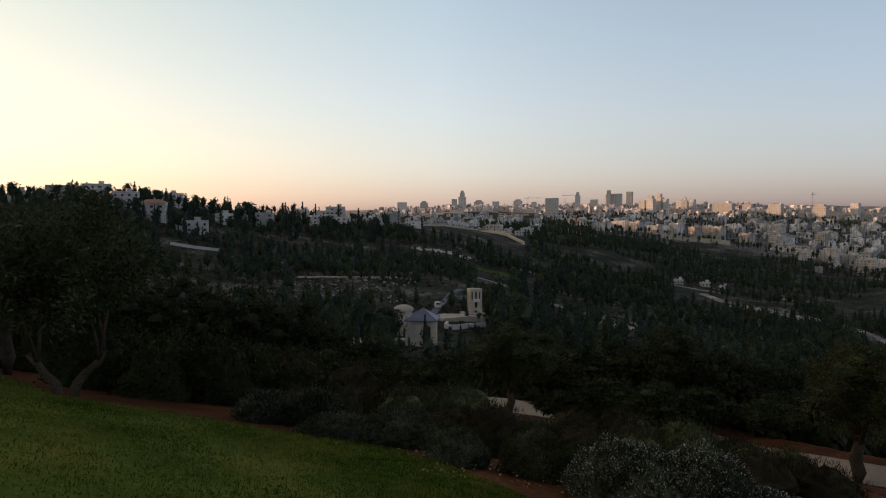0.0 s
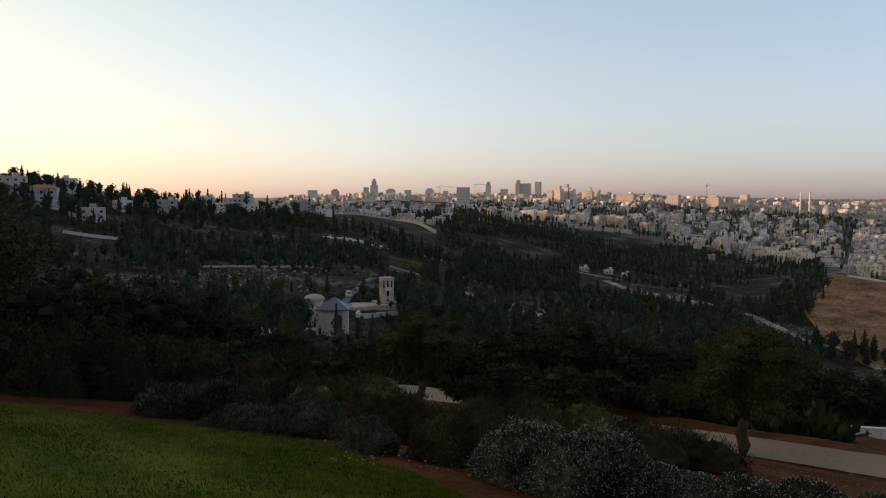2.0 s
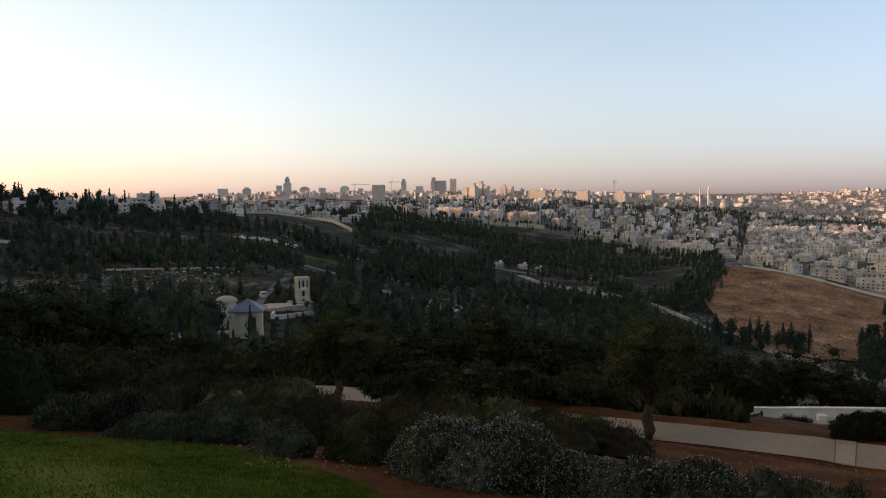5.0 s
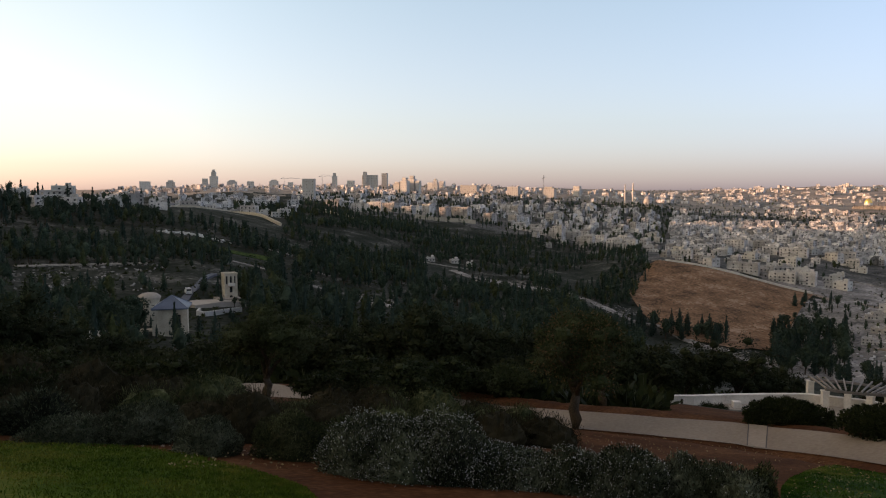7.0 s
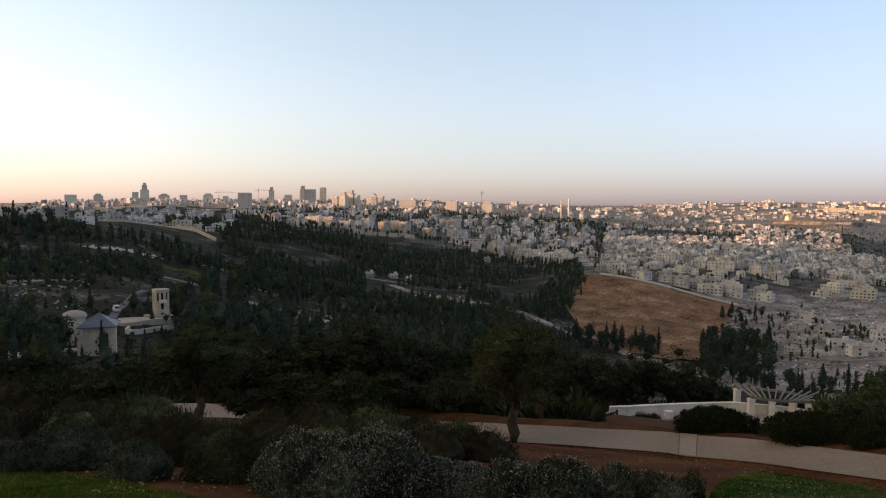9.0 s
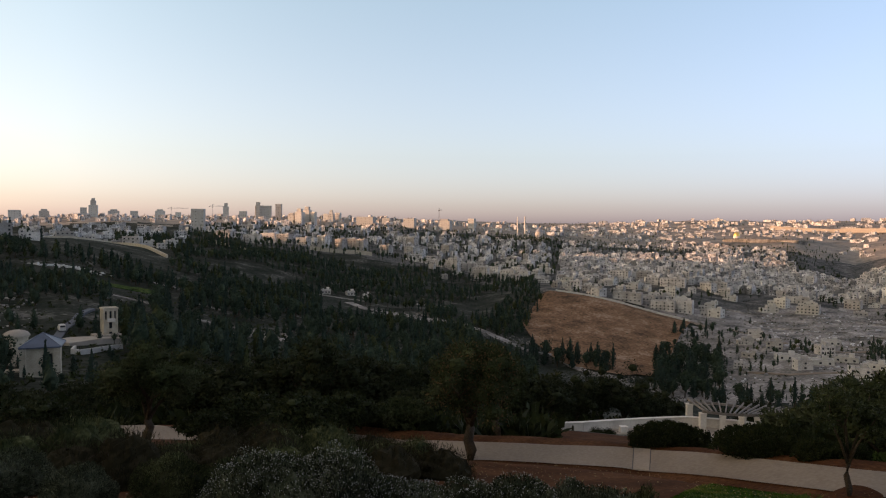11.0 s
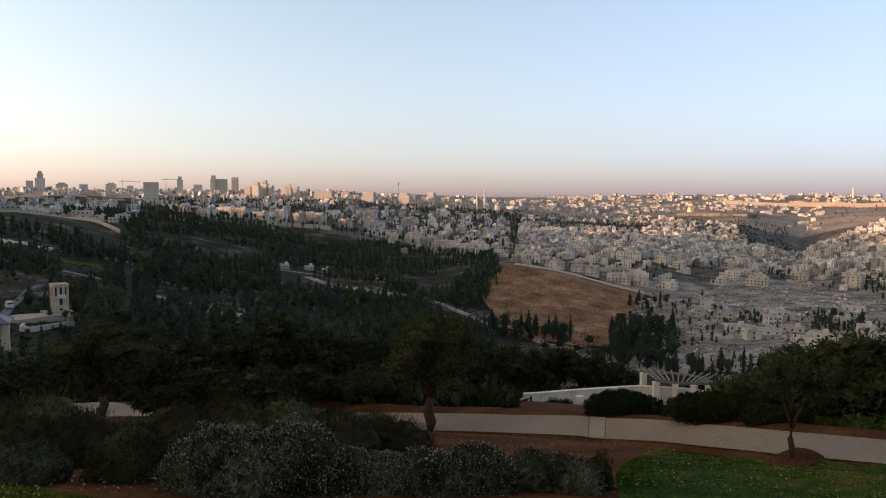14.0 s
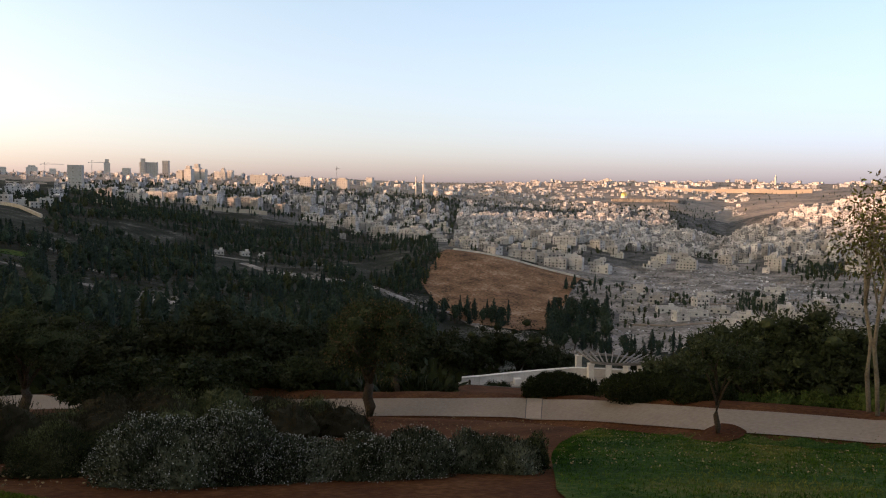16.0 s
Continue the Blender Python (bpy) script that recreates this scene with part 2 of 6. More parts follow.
# ---------------------------------------------------------------- lie of the land
# Heights are told from the viewpoint: bearings in degrees to the left of +y, distances in metres, slopes in degrees.
HILLS = {
    180: ((60, 12), (200, 14), (600, 8), (2000, 2), (4800, .3)),
    130: ((60, 8), (200, 9), (500, 8), (1000, 3), (4800, .3)),
    # bearings 48 to 90, out of view: heights added to keep sun off the foreground
    90: ((60, 5), (150, 5), (300, 6), (450, 7), (700, 5), (1500, 1), (4800, .2)),
    54: ((60, -4), (250, 0), (420, 3.6), (600, 3.6), (900, 2.4), (1300, 2), (2000, 2.2), (3000, 1.6), (4800, .5)),
    # unseen ridge added to shade the town; its dip lets sun onto the apartments
    50: ((60, -5), (120, -4), (250, -1), (420, 3.6), (600, 3.6), (900, 2.6), (1300, 3.2), (2000, 4.2), (2400, 4.3), (2800, 4.2), (2980, 3.9), (3080, 2.8), (3300, 2.9), (3440, 3.1), (3570, 4.1), (4300, 4.2), (4800, 3.2)),
    48: ((60, -5.5), (120, -4.5), (250, -1.3), (420, 3.2), (600, 3.2), (900, 1.8), (1100, .3), (2000, -.2), (4800, .1)),
    # the hidden rises at 800 to 1000 m are added to shade the lower town
    33: ((60, -10), (120, -8.5), (200, -6), (300, -3.2), (400, -.6), (520, .7), (700, .6), (900, 1.0), (1000, 1.0), (1100, 0), (1300, -1), (2500, -.4), (4800, 0)),
    24: ((60, -12), (120, -10), (200, -7), (300, -3.8), (400, -1.4), (520, .9), (650, .8), (800, 1.2), (960, 1.5), (1060, .3), (1200, -1.2), (2500, -.4), (4800, 0)),
    12: ((60, -14), (120, -12), (200, -9), (300, -6), (400, -3.6), (520, -1.2), (650, -.1), (800, -.8), (1000, -2), (1400, -1.7), (1800, -1.2), (2500, -.2), (4800, .1)),
    0: ((60, -15), (120, -13), (180, -11), (250, -8.3), (340, -5.6), (450, -3.6), (600, -2), (750, -1.0), (1000, -1.4), (1400, -.9), (1700, -.5), (2000, .1), (3000, .5), (4800, .3)),
    -10: ((60, -15.5), (120, -13.5), (200, -11.5), (300, -9), (450, -6.3), (650, -4), (850, -2.2), (1050, -1.2), (1500, -.6), (2200, .2), (3200, .6), (4800, .4)),
    -20: ((60, -16), (120, -14.5), (250, -12), (400, -9.2), (600, -6.6), (800, -4.6), (1000, -3.0), (1250, -2.0), (1600, -.7), (2200, .2), (3000, .6), (4800, .4)),
    -31: ((60, -16.5), (120, -15.5), (250, -13), (400, -10), (550, -8.3), (750, -6.5), (950, -4.9), (1200, -3.1), (1600, -1.4), (2200, -.2), (3000, .3), (4800, .3)),
    -37: ((60, -16.6), (90, -15.9), (130, -16), (300, -14), (480, -11.3), (600, -8), (720, -5.3), (900, -4.7), (1200, -3.2), (1700, -1.7), (2300, -.5), (3200, 0), (4800, .2)),
    -43: ((60, -16.7), (84, -16.2), (95, -15.4), (130, -16.5), (300, -14.5), (440, -12.2), (520, -10.8), (620, -8.4), (700, -6.4), (760, -5.9), (950, -4.6), (1300, -3), (1800, -1.9), (2400, -.9), (3500, 0), (4700, .3)),
    -48.5: ((60, -16.8), (84, -16.2), (95, -15.4), (130, -16.7), (300, -15), (440, -12.9), (520, -11.4), (640, -8.6), (720, -7.3), (850, -5.6), (1000, -4.3), (1400, -2.7), (2000, -1.6), (2400, -1), (3500, 0), (4700, .5)),
    -55: ((60, -16.8), (84, -16.2), (95, -15.6), (130, -16.5), (300, -15), (430, -12.4), (520, -10.6), (650, -8.4), (850, -6.1), (1050, -4.6), (1350, -3.4), (1800, -2.1), (2400, -1), (3500, 0), (4500, .4)),
    -59: ((60, -16.4), (130, -16.2), (300, -14.7), (520, -10.2), (650, -8.3), (850, -6.2), (1050, -5), (1400, -4), (1700, -3.2), (2000, -2.3), (2500, -1.2), (3500, 0), (4500, .5)),
    -64: ((60, -16), (130, -15.8), (300, -14.3), (520, -10), (650, -8), (800, -6.6), (950, -5.2), (1150, -3.6), (1400, -1.9), (1600, -1.2), (2000, -1.2), (3000, -.3), (4200, .4)),
    -70: ((60, -15.5), (130, -15.3), (300, -14), (520, -9.6), (800, -6), (950, -4.6), (1150, -2.6), (1400, -.5), (1600, -.4), (2600, -.2), (4200, .5)),
    -90: ((60, -13), (300, -11), (600, -7), (1200, -2), (2000, .3), (4800, .3)),
    -130: ((60, 2), (300, 3), (1000, 1), (4800, .2)),
    -180: ((60, 12), (200, 14), (600, 8), (2000, 2), (4800, .3)),
}
BEARINGS = sorted(HILLS)
# the paved path: bearing, distance of its middle line, height under the eye
PATH_LINE = ((-180, 20, 2), (-120, 16, -1.2), (-95, 17, -3.6), (-70, 19.5, -5.8), (-60, 20, -6.22), (-51, 23, -7.36), (-45, 25.2, -8.16),
             (-38, 27, -8.7), (-31, 28, -9.04), (-25, 31, -9.7), (-16, 34.5, -10.2), (-7, 36.5, -10.5), (5, 38, -10.4), (20, 41, -9.6), (40, 46, -7.5), (60, 50, -6), (180, 60, 0))
PB, PR, PZ = (np.array([p[i] for p in PATH_LINE], float) for i in range(3))
EYE = 1.6


def smooth(a, b, v):
    v = np.clip((v - a) / (b - a), 0, 1)
    return v * v * (3 - 2 * v)


def bumps(x, y):
    """A cheap rolling unevenness, about -1 to 1."""
    return (np.sin(x * 1.0 + 1.3 * np.sin(y * .7)) + np.sin(y * 1.1 + 1.7 * np.sin(x * .6 + 2)) + .6 * np.sin(2.3 * x - 1.9 * y + 1)) / 2.6


def land(bearing, r):
    """The height of the ground (world z) at arrays of bearing (degrees) and distance (metres)."""
    b, r = np.broadcast_arrays(np.asarray(bearing, float), np.asarray(r, float))
    b, shape = np.ravel(b), b.shape
    r = np.maximum(np.ravel(r), .01)
    columns = np.array([np.interp(np.log(r), np.log([p[0] for p in HILLS[k]]), [p[1] for p in HILLS[k]]) for k in BEARINGS])
    at = np.clip(np.searchsorted(BEARINGS, b) - 1, 0, len(BEARINGS) - 2)
    lo, hi = np.array(BEARINGS, float)[at], np.array(BEARINGS, float)[at + 1]
    f = (b - lo) / (hi - lo)
    n = np.arange(len(b))
    far = np.tan(np.radians(columns[at, n] * (1 - f) + columns[at + 1, n] * f)) * r
    x, y = -np.sin(np.radians(b)) * r, np.cos(np.radians(b)) * r
    far = far + bumps(x / 55, y / 55) * .006 * np.minimum(r, 900) * smooth(120, 300, r)
    near = -EYE - np.where(y > 0, .225, .2) * y - np.where(x > 0, .155, .13) * x
    w = smooth(30, 55, r)
    z = near * (1 - w) + far * w
    rp, zp = np.interp(b, PB, PR), np.interp(b, PB, PZ)
    w = 1 - smooth(1.5, 4.5, np.abs(r - rp))
    z = z * (1 - w) + zp * w
    rim = np.interp(b, (-55.8, -52, -48, -44, -40, -37.2), (93, 95.5, 95, 88.6, 85.4, 84))
    w = smooth(79.5, 82, r) * (1 - smooth(rim, rim + 3, r)) * smooth(-60, -57, b) * (1 - smooth(-37, -34, b))
    z = z * (1 - w) - 24.6 * w
    return (z + EYE).reshape(shape)


def spot(bearing, r, up=0.0):
    """A place on the ground at that bearing and distance."""
    return Vector((-math.sin(radians(bearing)) * r, math.cos(radians(bearing)) * r, float(land(bearing, r)) + up))
# ---------------------------------------------------------------- tools for meshes


class Heap:
    """Collects the corners and faces of one mesh."""

    def __init__(self, *materials):
        self.v, self.f, self.m, self.materials = [], [], [], materials

    def face(self, corners, m=0):
        k = len(self.v)
        self.v += [tuple(c) for c in corners]
        self.f.append(tuple(range(k, k + len(corners))))
        self.m.append(m)

    def add(self, verts, faces, m=0):
        k = len(self.v)
        self.v += [tuple(v) for v in verts]
        self.f += [tuple(i + k for i in f) for f in faces]
        self.m += [m] * len(faces)

    def box(self, at, size, turn=0.0, m=0, taper=1.0):
        """An upright block on its base's middle."""
        c, s = math.cos(turn), math.sin(turn)
        w, d, h = size[0] / 2, size[1] / 2, size[2]
        vs = []
        for z, k in ((0, 1), (h, taper)):
            for x, y in ((-w, -d), (w, -d), (w, d), (-w, d)):
                vs.append((at[0] + (x * c - y * s) * k, at[1] + (x * s + y * c) * k, at[2] + z))
        self.add(vs, ((0, 3, 2, 1), (4, 5, 6, 7), (0, 1, 5, 4), (1, 2, 6, 5), (2, 3, 7, 6), (3, 0, 4, 7)), m)

    def tube(self, points, radii, sides=7, m=0):
        rings, k = [], len(self.v)
        for i, p in enumerate(points):
            a, b = Vector(points[max(i - 1, 0)]), Vector(points[min(i + 1, len(points) - 1)])
            q = (b - a).to_track_quat("Z", "Y")
            for j in range(sides):
                g = 2 * math.pi * j / sides
                self.v.append(tuple(Vector(p) + q @ Vector((math.cos(g) * radii[i], math.sin(g) * radii[i], 0))))
        for i in range(len(points) - 1):
            for j in range(sides):
                self.f.append((k + i * sides + j, k + i * sides + (j + 1) % sides, k + (i + 1) * sides + (j + 1) % sides, k + (i + 1) * sides + j))
                self.m.append(m)
        for cap in (tuple(k + j for j in reversed(range(sides))), tuple(k + (len(points) - 1) * sides + j for j in range(sides))):
            self.f.append(cap)
            self.m.append(m)

    def lathe(self, at, profile, sides=24, m=0):
        """Turns (radius, height) pairs about the upright through at."""
        k = len(self.v)
        for r, z in profile:
            for j in range(sides):
                g = 2 * math.pi * j / sides
                self.v.append((at[0] + r * math.cos(g), at[1] + r * math.sin(g), at[2] + z))
        for i in range(len(profile) - 1):
            for j in range(sides):
                self.f.append((k + i * sides + j, k + i * sides + (j + 1) % sides, k + (i + 1) * sides + (j + 1) % sides, k + (i + 1) * sides + j))
                self.m.append(m)

    def leaves(self, centres, length, width, rng, along=None, m=0, droop=0.0):
        """Small pointed leaves at the centres; along: the way that each one points."""
        c = np.asarray(centres, float)
        n = len(c)
        if along is None:
            along = rng.normal(size=(n, 3))
        a = along + rng.normal(size=(n, 3)) * .25
        a[:, 2] -= droop
        a /= np.linalg.norm(a, axis=1)[:, None] + 1e-9
        b = np.cross(a, rng.normal(size=(n, 3)))
        b /= np.linalg.norm(b, axis=1)[:, None] + 1e-9
        ln, wd = (length * rng.uniform(.6, 1.4, (n, 1)) / 2, width * rng.uniform(.6, 1.4, (n, 1)) / 2)
        quad = np.stack([c - a * ln, c + b * wd, c + a * ln, c - b * wd], 1).reshape(-1, 3)
        k = len(self.v)
        self.v += quad.tolist()
        self.f += [(k + 4 * i, k + 4 * i + 1, k + 4 * i + 2, k + 4 * i + 3) for i in range(n)]
        self.m += [m] * n

    def mesh(self, name, smooth_faces=False):
        me = bpy.data.meshes.new(name)
        me.from_pydata(self.v, [], self.f)
        for mat in self.materials:
            me.materials.append(mat)
        me.polygons.foreach_set("material_index", self.m)
        if smooth_faces:
            me.polygons.foreach_set("use_smooth", [True] * len(self.f))
        me.update()
        return me


def thing(name, at, label, category, group="", kind=""):
    """The empty base of a thing with parts."""
    ob = new(name)
    ob.empty_display_size = .2
    ob.matrix_basis = at if isinstance(at, Matrix) else Matrix.Translation(at)
    return tagged(ob, label, category, group, kind)


def piece(name, heap, parent=None, label="", smooth_faces=False):
    """Links a heap as one mesh object, as a part where a parent is given."""
    ob = new(name, heap.mesh(name, smooth_faces))
    ob.parent = parent
    return tagged(ob, label)


def shell(rng, n, radii, low=-1.0, inner=.75):
    """n points near the skin of an ellipsoid, and the ways outward."""
    d = rng.normal(size=(n * 3, 3))
    d /= np.linalg.norm(d, axis=1)[:, None]
    d = d[d[:, 2] > low][:n]
    return d * rng.uniform(inner, 1.03, (len(d), 1)) * np.asarray(radii), d


def turned(at, degrees, size=1.0):
    return Matrix.LocRotScale(at, Euler((0, 0, radians(degrees))), Vector((size, size, size)) if not isinstance(size, tuple) else Vector(size))
# ---------------------------------------------------------------- the ground: one sheet to the horizon
DEG = np.concatenate([np.arange(-180, -84, 6), np.arange(-84, 44, .5), np.arange(44, 180, 6)])
RINGS = np.concatenate([[.05], np.arange(1, 62, .75), np.geomspace(62, 4850, 190)])


def ground_sheet():
    g, q = np.meshgrid(DEG, RINGS, indexing="ij")
    z = land(g, q)
    x, y = -np.sin(np.radians(g)) * q, np.cos(np.radians(g)) * q
    nb, nr = g.shape
    verts = np.stack([x, y, z], -1).reshape(-1, 3)
    i, j = np.meshgrid(np.arange(nb), np.arange(nr - 1), indexing="ij")
    a, b = i * nr + j, ((i + 1) % nb) * nr + j
    faces = np.stack([a, b, b + 1, a + 1], -1).reshape(-1, 4)
    gm, qm = g[:, :-1], q[:, :-1]
    xm, ym = x[:, :-1], y[:, :-1]
    wob = bumps(xm / 35, ym / 35)
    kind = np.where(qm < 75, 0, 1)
    hill = (gm < -35.2 - wob * .7 - (qm - 600) / 160) & (gm > np.interp(qm, (450, 520, 716), (-44.2, -46.2, -48.9)) + wob * .8) & (qm > 470 + wob * 25) & (qm < np.interp(gm, (-50, -48.5, -43, -37), (700, 716, 735, 742)) - 4)
    kind = np.where(hill, 1, kind)
    town = (gm < -12) & (qm > np.interp(gm, (-70, -45.6, -44.6, -37, -30, -20, -12), (380, 395, 745, 750, 1000, 1080, 1000)) + wob * 30)
    kind = np.where(town & ~hill, np.where(qm > np.interp(gm, (-70, -56, -50, -46, -40), (900, 870, 830, 780, 740)) + wob * 45, 5, 3), kind)
    kind = np.where(qm > 1900 + wob * 150, 4, kind)
    me = bpy.data.meshes.new("ground")
    me.from_pydata(verts.tolist(), [], faces.tolist())
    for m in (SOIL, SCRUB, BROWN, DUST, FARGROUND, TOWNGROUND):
        me.materials.append(m)
    me.polygons.foreach_set("material_index", kind.reshape(-1).astype(np.int32))
    me.polygons.foreach_set("use_smooth", [True] * len(faces))
    me.update()
    return tagged(new("ground", me), "red soil near by, scrubby valley and dry pale hills beyond", "ground", kind="structure")


ground_sheet()


def draped(name, edge_lo, edge_hi, up, mat, label, category, across=10, step=.5, ragged=0.0):
    """A sheet laid on the ground between two lines of (bearing, distance)."""
    lo, hi = np.array(sorted(edge_lo)), np.array(sorted(edge_hi))
    bs = np.arange(max(lo[0, 0], hi[0, 0]), min(lo[-1, 0], hi[-1, 0]) + .01, step)
    near, far = np.interp(bs, lo[:, 0], lo[:, 1]), np.interp(bs, hi[:, 0], hi[:, 1])
    far = far + ragged * (bumps(bs * 1.7, bs * .9) + .7 * bumps(bs * 4.1 + 3, bs * 3.3))
    near = near + ragged * (bumps(bs * 1.9 + 5, bs) + .7 * bumps(bs * 4.7, bs * 3.1))
    heap = Heap(mat)
    k = np.linspace(0, 1, across + 1)
    b2 = np.repeat(bs[:, None], across + 1, 1)
    r2 = near[:, None] * (1 - k) + far[:, None] * k
    z = land(b2, r2) + up
    vs = np.stack([-np.sin(np.radians(b2)) * r2, np.cos(np.radians(b2)) * r2, z], -1).reshape(-1, 3)
    fs = [(i * (across + 1) + j, i * (across + 1) + j + 1, (i + 1) * (across + 1) + j + 1, (i + 1) * (across + 1) + j) for i in range(len(bs) - 1) for j in range(across)]
    heap.add(vs, fs)
    ob = piece(name, heap, smooth_faces=True)
    return tagged(ob, label, category, kind="structure")


LAWN_FAR = ((-10.2, 7.4), (-9.1, 8.2), (-2.7, 10.1), (3.6, 12.0), (11.5, 12.6), (23.8, 14.8), (29.4, 15.9), (32.8, 20), (40, 24), (70, 26))
LAWN_NEAR = ((-10.2, 7), (-8, 6), (-4, 4), (5, 2.2), (40, 2), (70, 2))
draped("lawn_left", LAWN_NEAR, LAWN_FAR, .03, GRASSGROUND, "mown grass lawn, worn and yellowing in patches", "lawn", 24, .3, .12)
LAWN2_FAR = ((-100, 15), (-80, 17.2), (-71, 18.2), (-60, 18.6), (-57.4, 19.1), (-54, 19.9), (-51.5, 19.8), (-50, 18), (-48.8, 16), (-47.9, 14.3), (-47.5, 12.6))
LAWN2_NEAR = ((-100, 3), (-75, 4), (-60, 5.5), (-50, 7.8), (-48.5, 8.9), (-47.5, 11.6))
draped("lawn_right", LAWN2_NEAR, LAWN2_FAR, .03, GREENTURF, "green lawn beside the path, strewn with fallen leaves", "lawn", 24, .25, .22)
PATH_EDGES = ((-180, -1.15, 1), (-70, -1.0, .9), (-60, -1.2, .8), (-53.7, -1.2, .95), (-49.2, -1.15, 1.15), (-43.7, -1.2, 1.15), (-37.5, -1.5, .7), (-31, -1.5, .75), (-27, -1.2, .3), (-25, -1, .1), (-16, -1, .6), (-9, -1, .6), (-5.5, -1, 2.4), (0, -1, 2.6), (8, -1, 1), (180, -1, 1))
draped("path", [(b, np.interp(b, PB, PR) + e) for b, e, _ in PATH_EDGES if b > -75] + [(b, r - 1.1) for b, r, _ in PATH_LINE if b <= -90 or b > 9], [(b, np.interp(b, PB, PR) + e) for b, _, e in PATH_EDGES if b > -75] + [(b, r + 1) for b, r, _ in PATH_LINE if b <= -90 or b > 9], .035, PAVING, "pale worn paved footpath curving along the slope", "path", 6, .6)


def band(name, b0, b1, up, mat, label):
    edge = np.array(PATH_EDGES)
    rr = lambda b, k: np.interp(b, PB, PR) + np.interp(b, edge[:, 0], edge[:, k])
    return draped(name, [(b, rr(b, 1)) for b in (b0, b1)], [(b, rr(b, 2)) for b in (b0, b1)], up, mat, label, "path", 6, abs(b1 - b0))


band("path_slab", -45.75, -44.5, .041, PATHSLAB, "paler concrete strip across the path")
band("path_joint", -45.83, -45.76, .043, JOINT, "dark open joint across the path")
band("path_joint", -44.49, -44.42, .043, JOINT, "dark open joint across the path")


def grass(name, near, far, count, seed, label, height, blade):
    """Blades of grass over a lawn."""
    rng = np.random.default_rng(seed)
    lo, hi = np.array(sorted(near)), np.array(sorted(far))
    b = rng.uniform(max(lo[0, 0], -72), min(lo[-1, 0], 36), count * 3)
    r0, r1 = np.interp(b, lo[:, 0], lo[:, 1]), np.interp(b, hi[:, 0], hi[:, 1])
    r = np.maximum(r0, 4.0) + (r1 - np.maximum(r0, 4.0) + .12) * np.sqrt(rng.uniform(0, 1, count * 3))
    keep = (r1 > 4) & (bumps(r * np.sin(np.radians(b)) * 1.3, r * np.cos(np.radians(b)) * 1.3) > rng.uniform(-1.6, .5, count * 3))
    b, r = b[keep][:count], r[keep][:count]
    p = np.stack([-np.sin(np.radians(b)) * r, np.cos(np.radians(b)) * r, land(b, r) + .03 + height * .4], -1)
    heap = Heap(blade)
    heap.leaves(p, height, .012, rng, along=rng.normal(size=(len(p), 3)) * .5 + np.array((0, 0, 1.0)))
    return tagged(piece(name, heap), label, "grass", kind="stuff")


grass("grass", LAWN_NEAR, LAWN_FAR, 42000, 3, "short uneven blades of lawn grass", .055, BLADE)
grass("grass", LAWN2_NEAR, LAWN2_FAR, 32000, 4, "short green blades of lawn grass", .06, GREENBLADE)


def litter(name, count, b0, b1, r0, r1, seed, label, mat):
    rng = np.random.default_rng(seed)
    b, r = rng.uniform(b0, b1, count), rng.uniform(r0, r1, count)
    p = np.stack([-np.sin(np.radians(b)) * r, np.cos(np.radians(b)) * r, land(b, r) + .075], -1)
    heap = Heap(mat)
    heap.leaves(p, .045, .03, rng, along=rng.normal(size=(count, 3)) * np.array((1, 1, .15)))
    return tagged(piece(name, heap), label, "leaves", kind="stuff")


litter("fallen_leaves", 700, -72, -48, 11, 19, 5, "small pale fallen leaves on the lawn", FALLEN)
litter("fallen_leaves", 260, -48, -30, 15, 23, 6, "small pale fallen leaves on red soil", FALLEN)
litter("fallen_leaves", 160, -16, 2, 9.6, 12, 7, "dry litter on bare soil", FALLEN)


def stones(name, count, b0, b1, r0, r1, seed, size, label, mat):
    """Broken rocks and rubble, joined."""
    rng = np.random.default_rng(seed)
    heap = Heap(mat)
    for _ in range(count):
        b, r, s = rng.uniform(b0, b1), rng.uniform(r0, r1), size * rng.uniform(.4, 1.6)
        p = spot(b, r, -.15 * s)
        heap.box(p, (s, s * rng.uniform(.5, 1), s * rng.uniform(.3, .7)), rng.uniform(0, 3), 0, rng.uniform(.5, .9))
    return tagged(piece(name, heap), label, "rocks", kind="stuff")


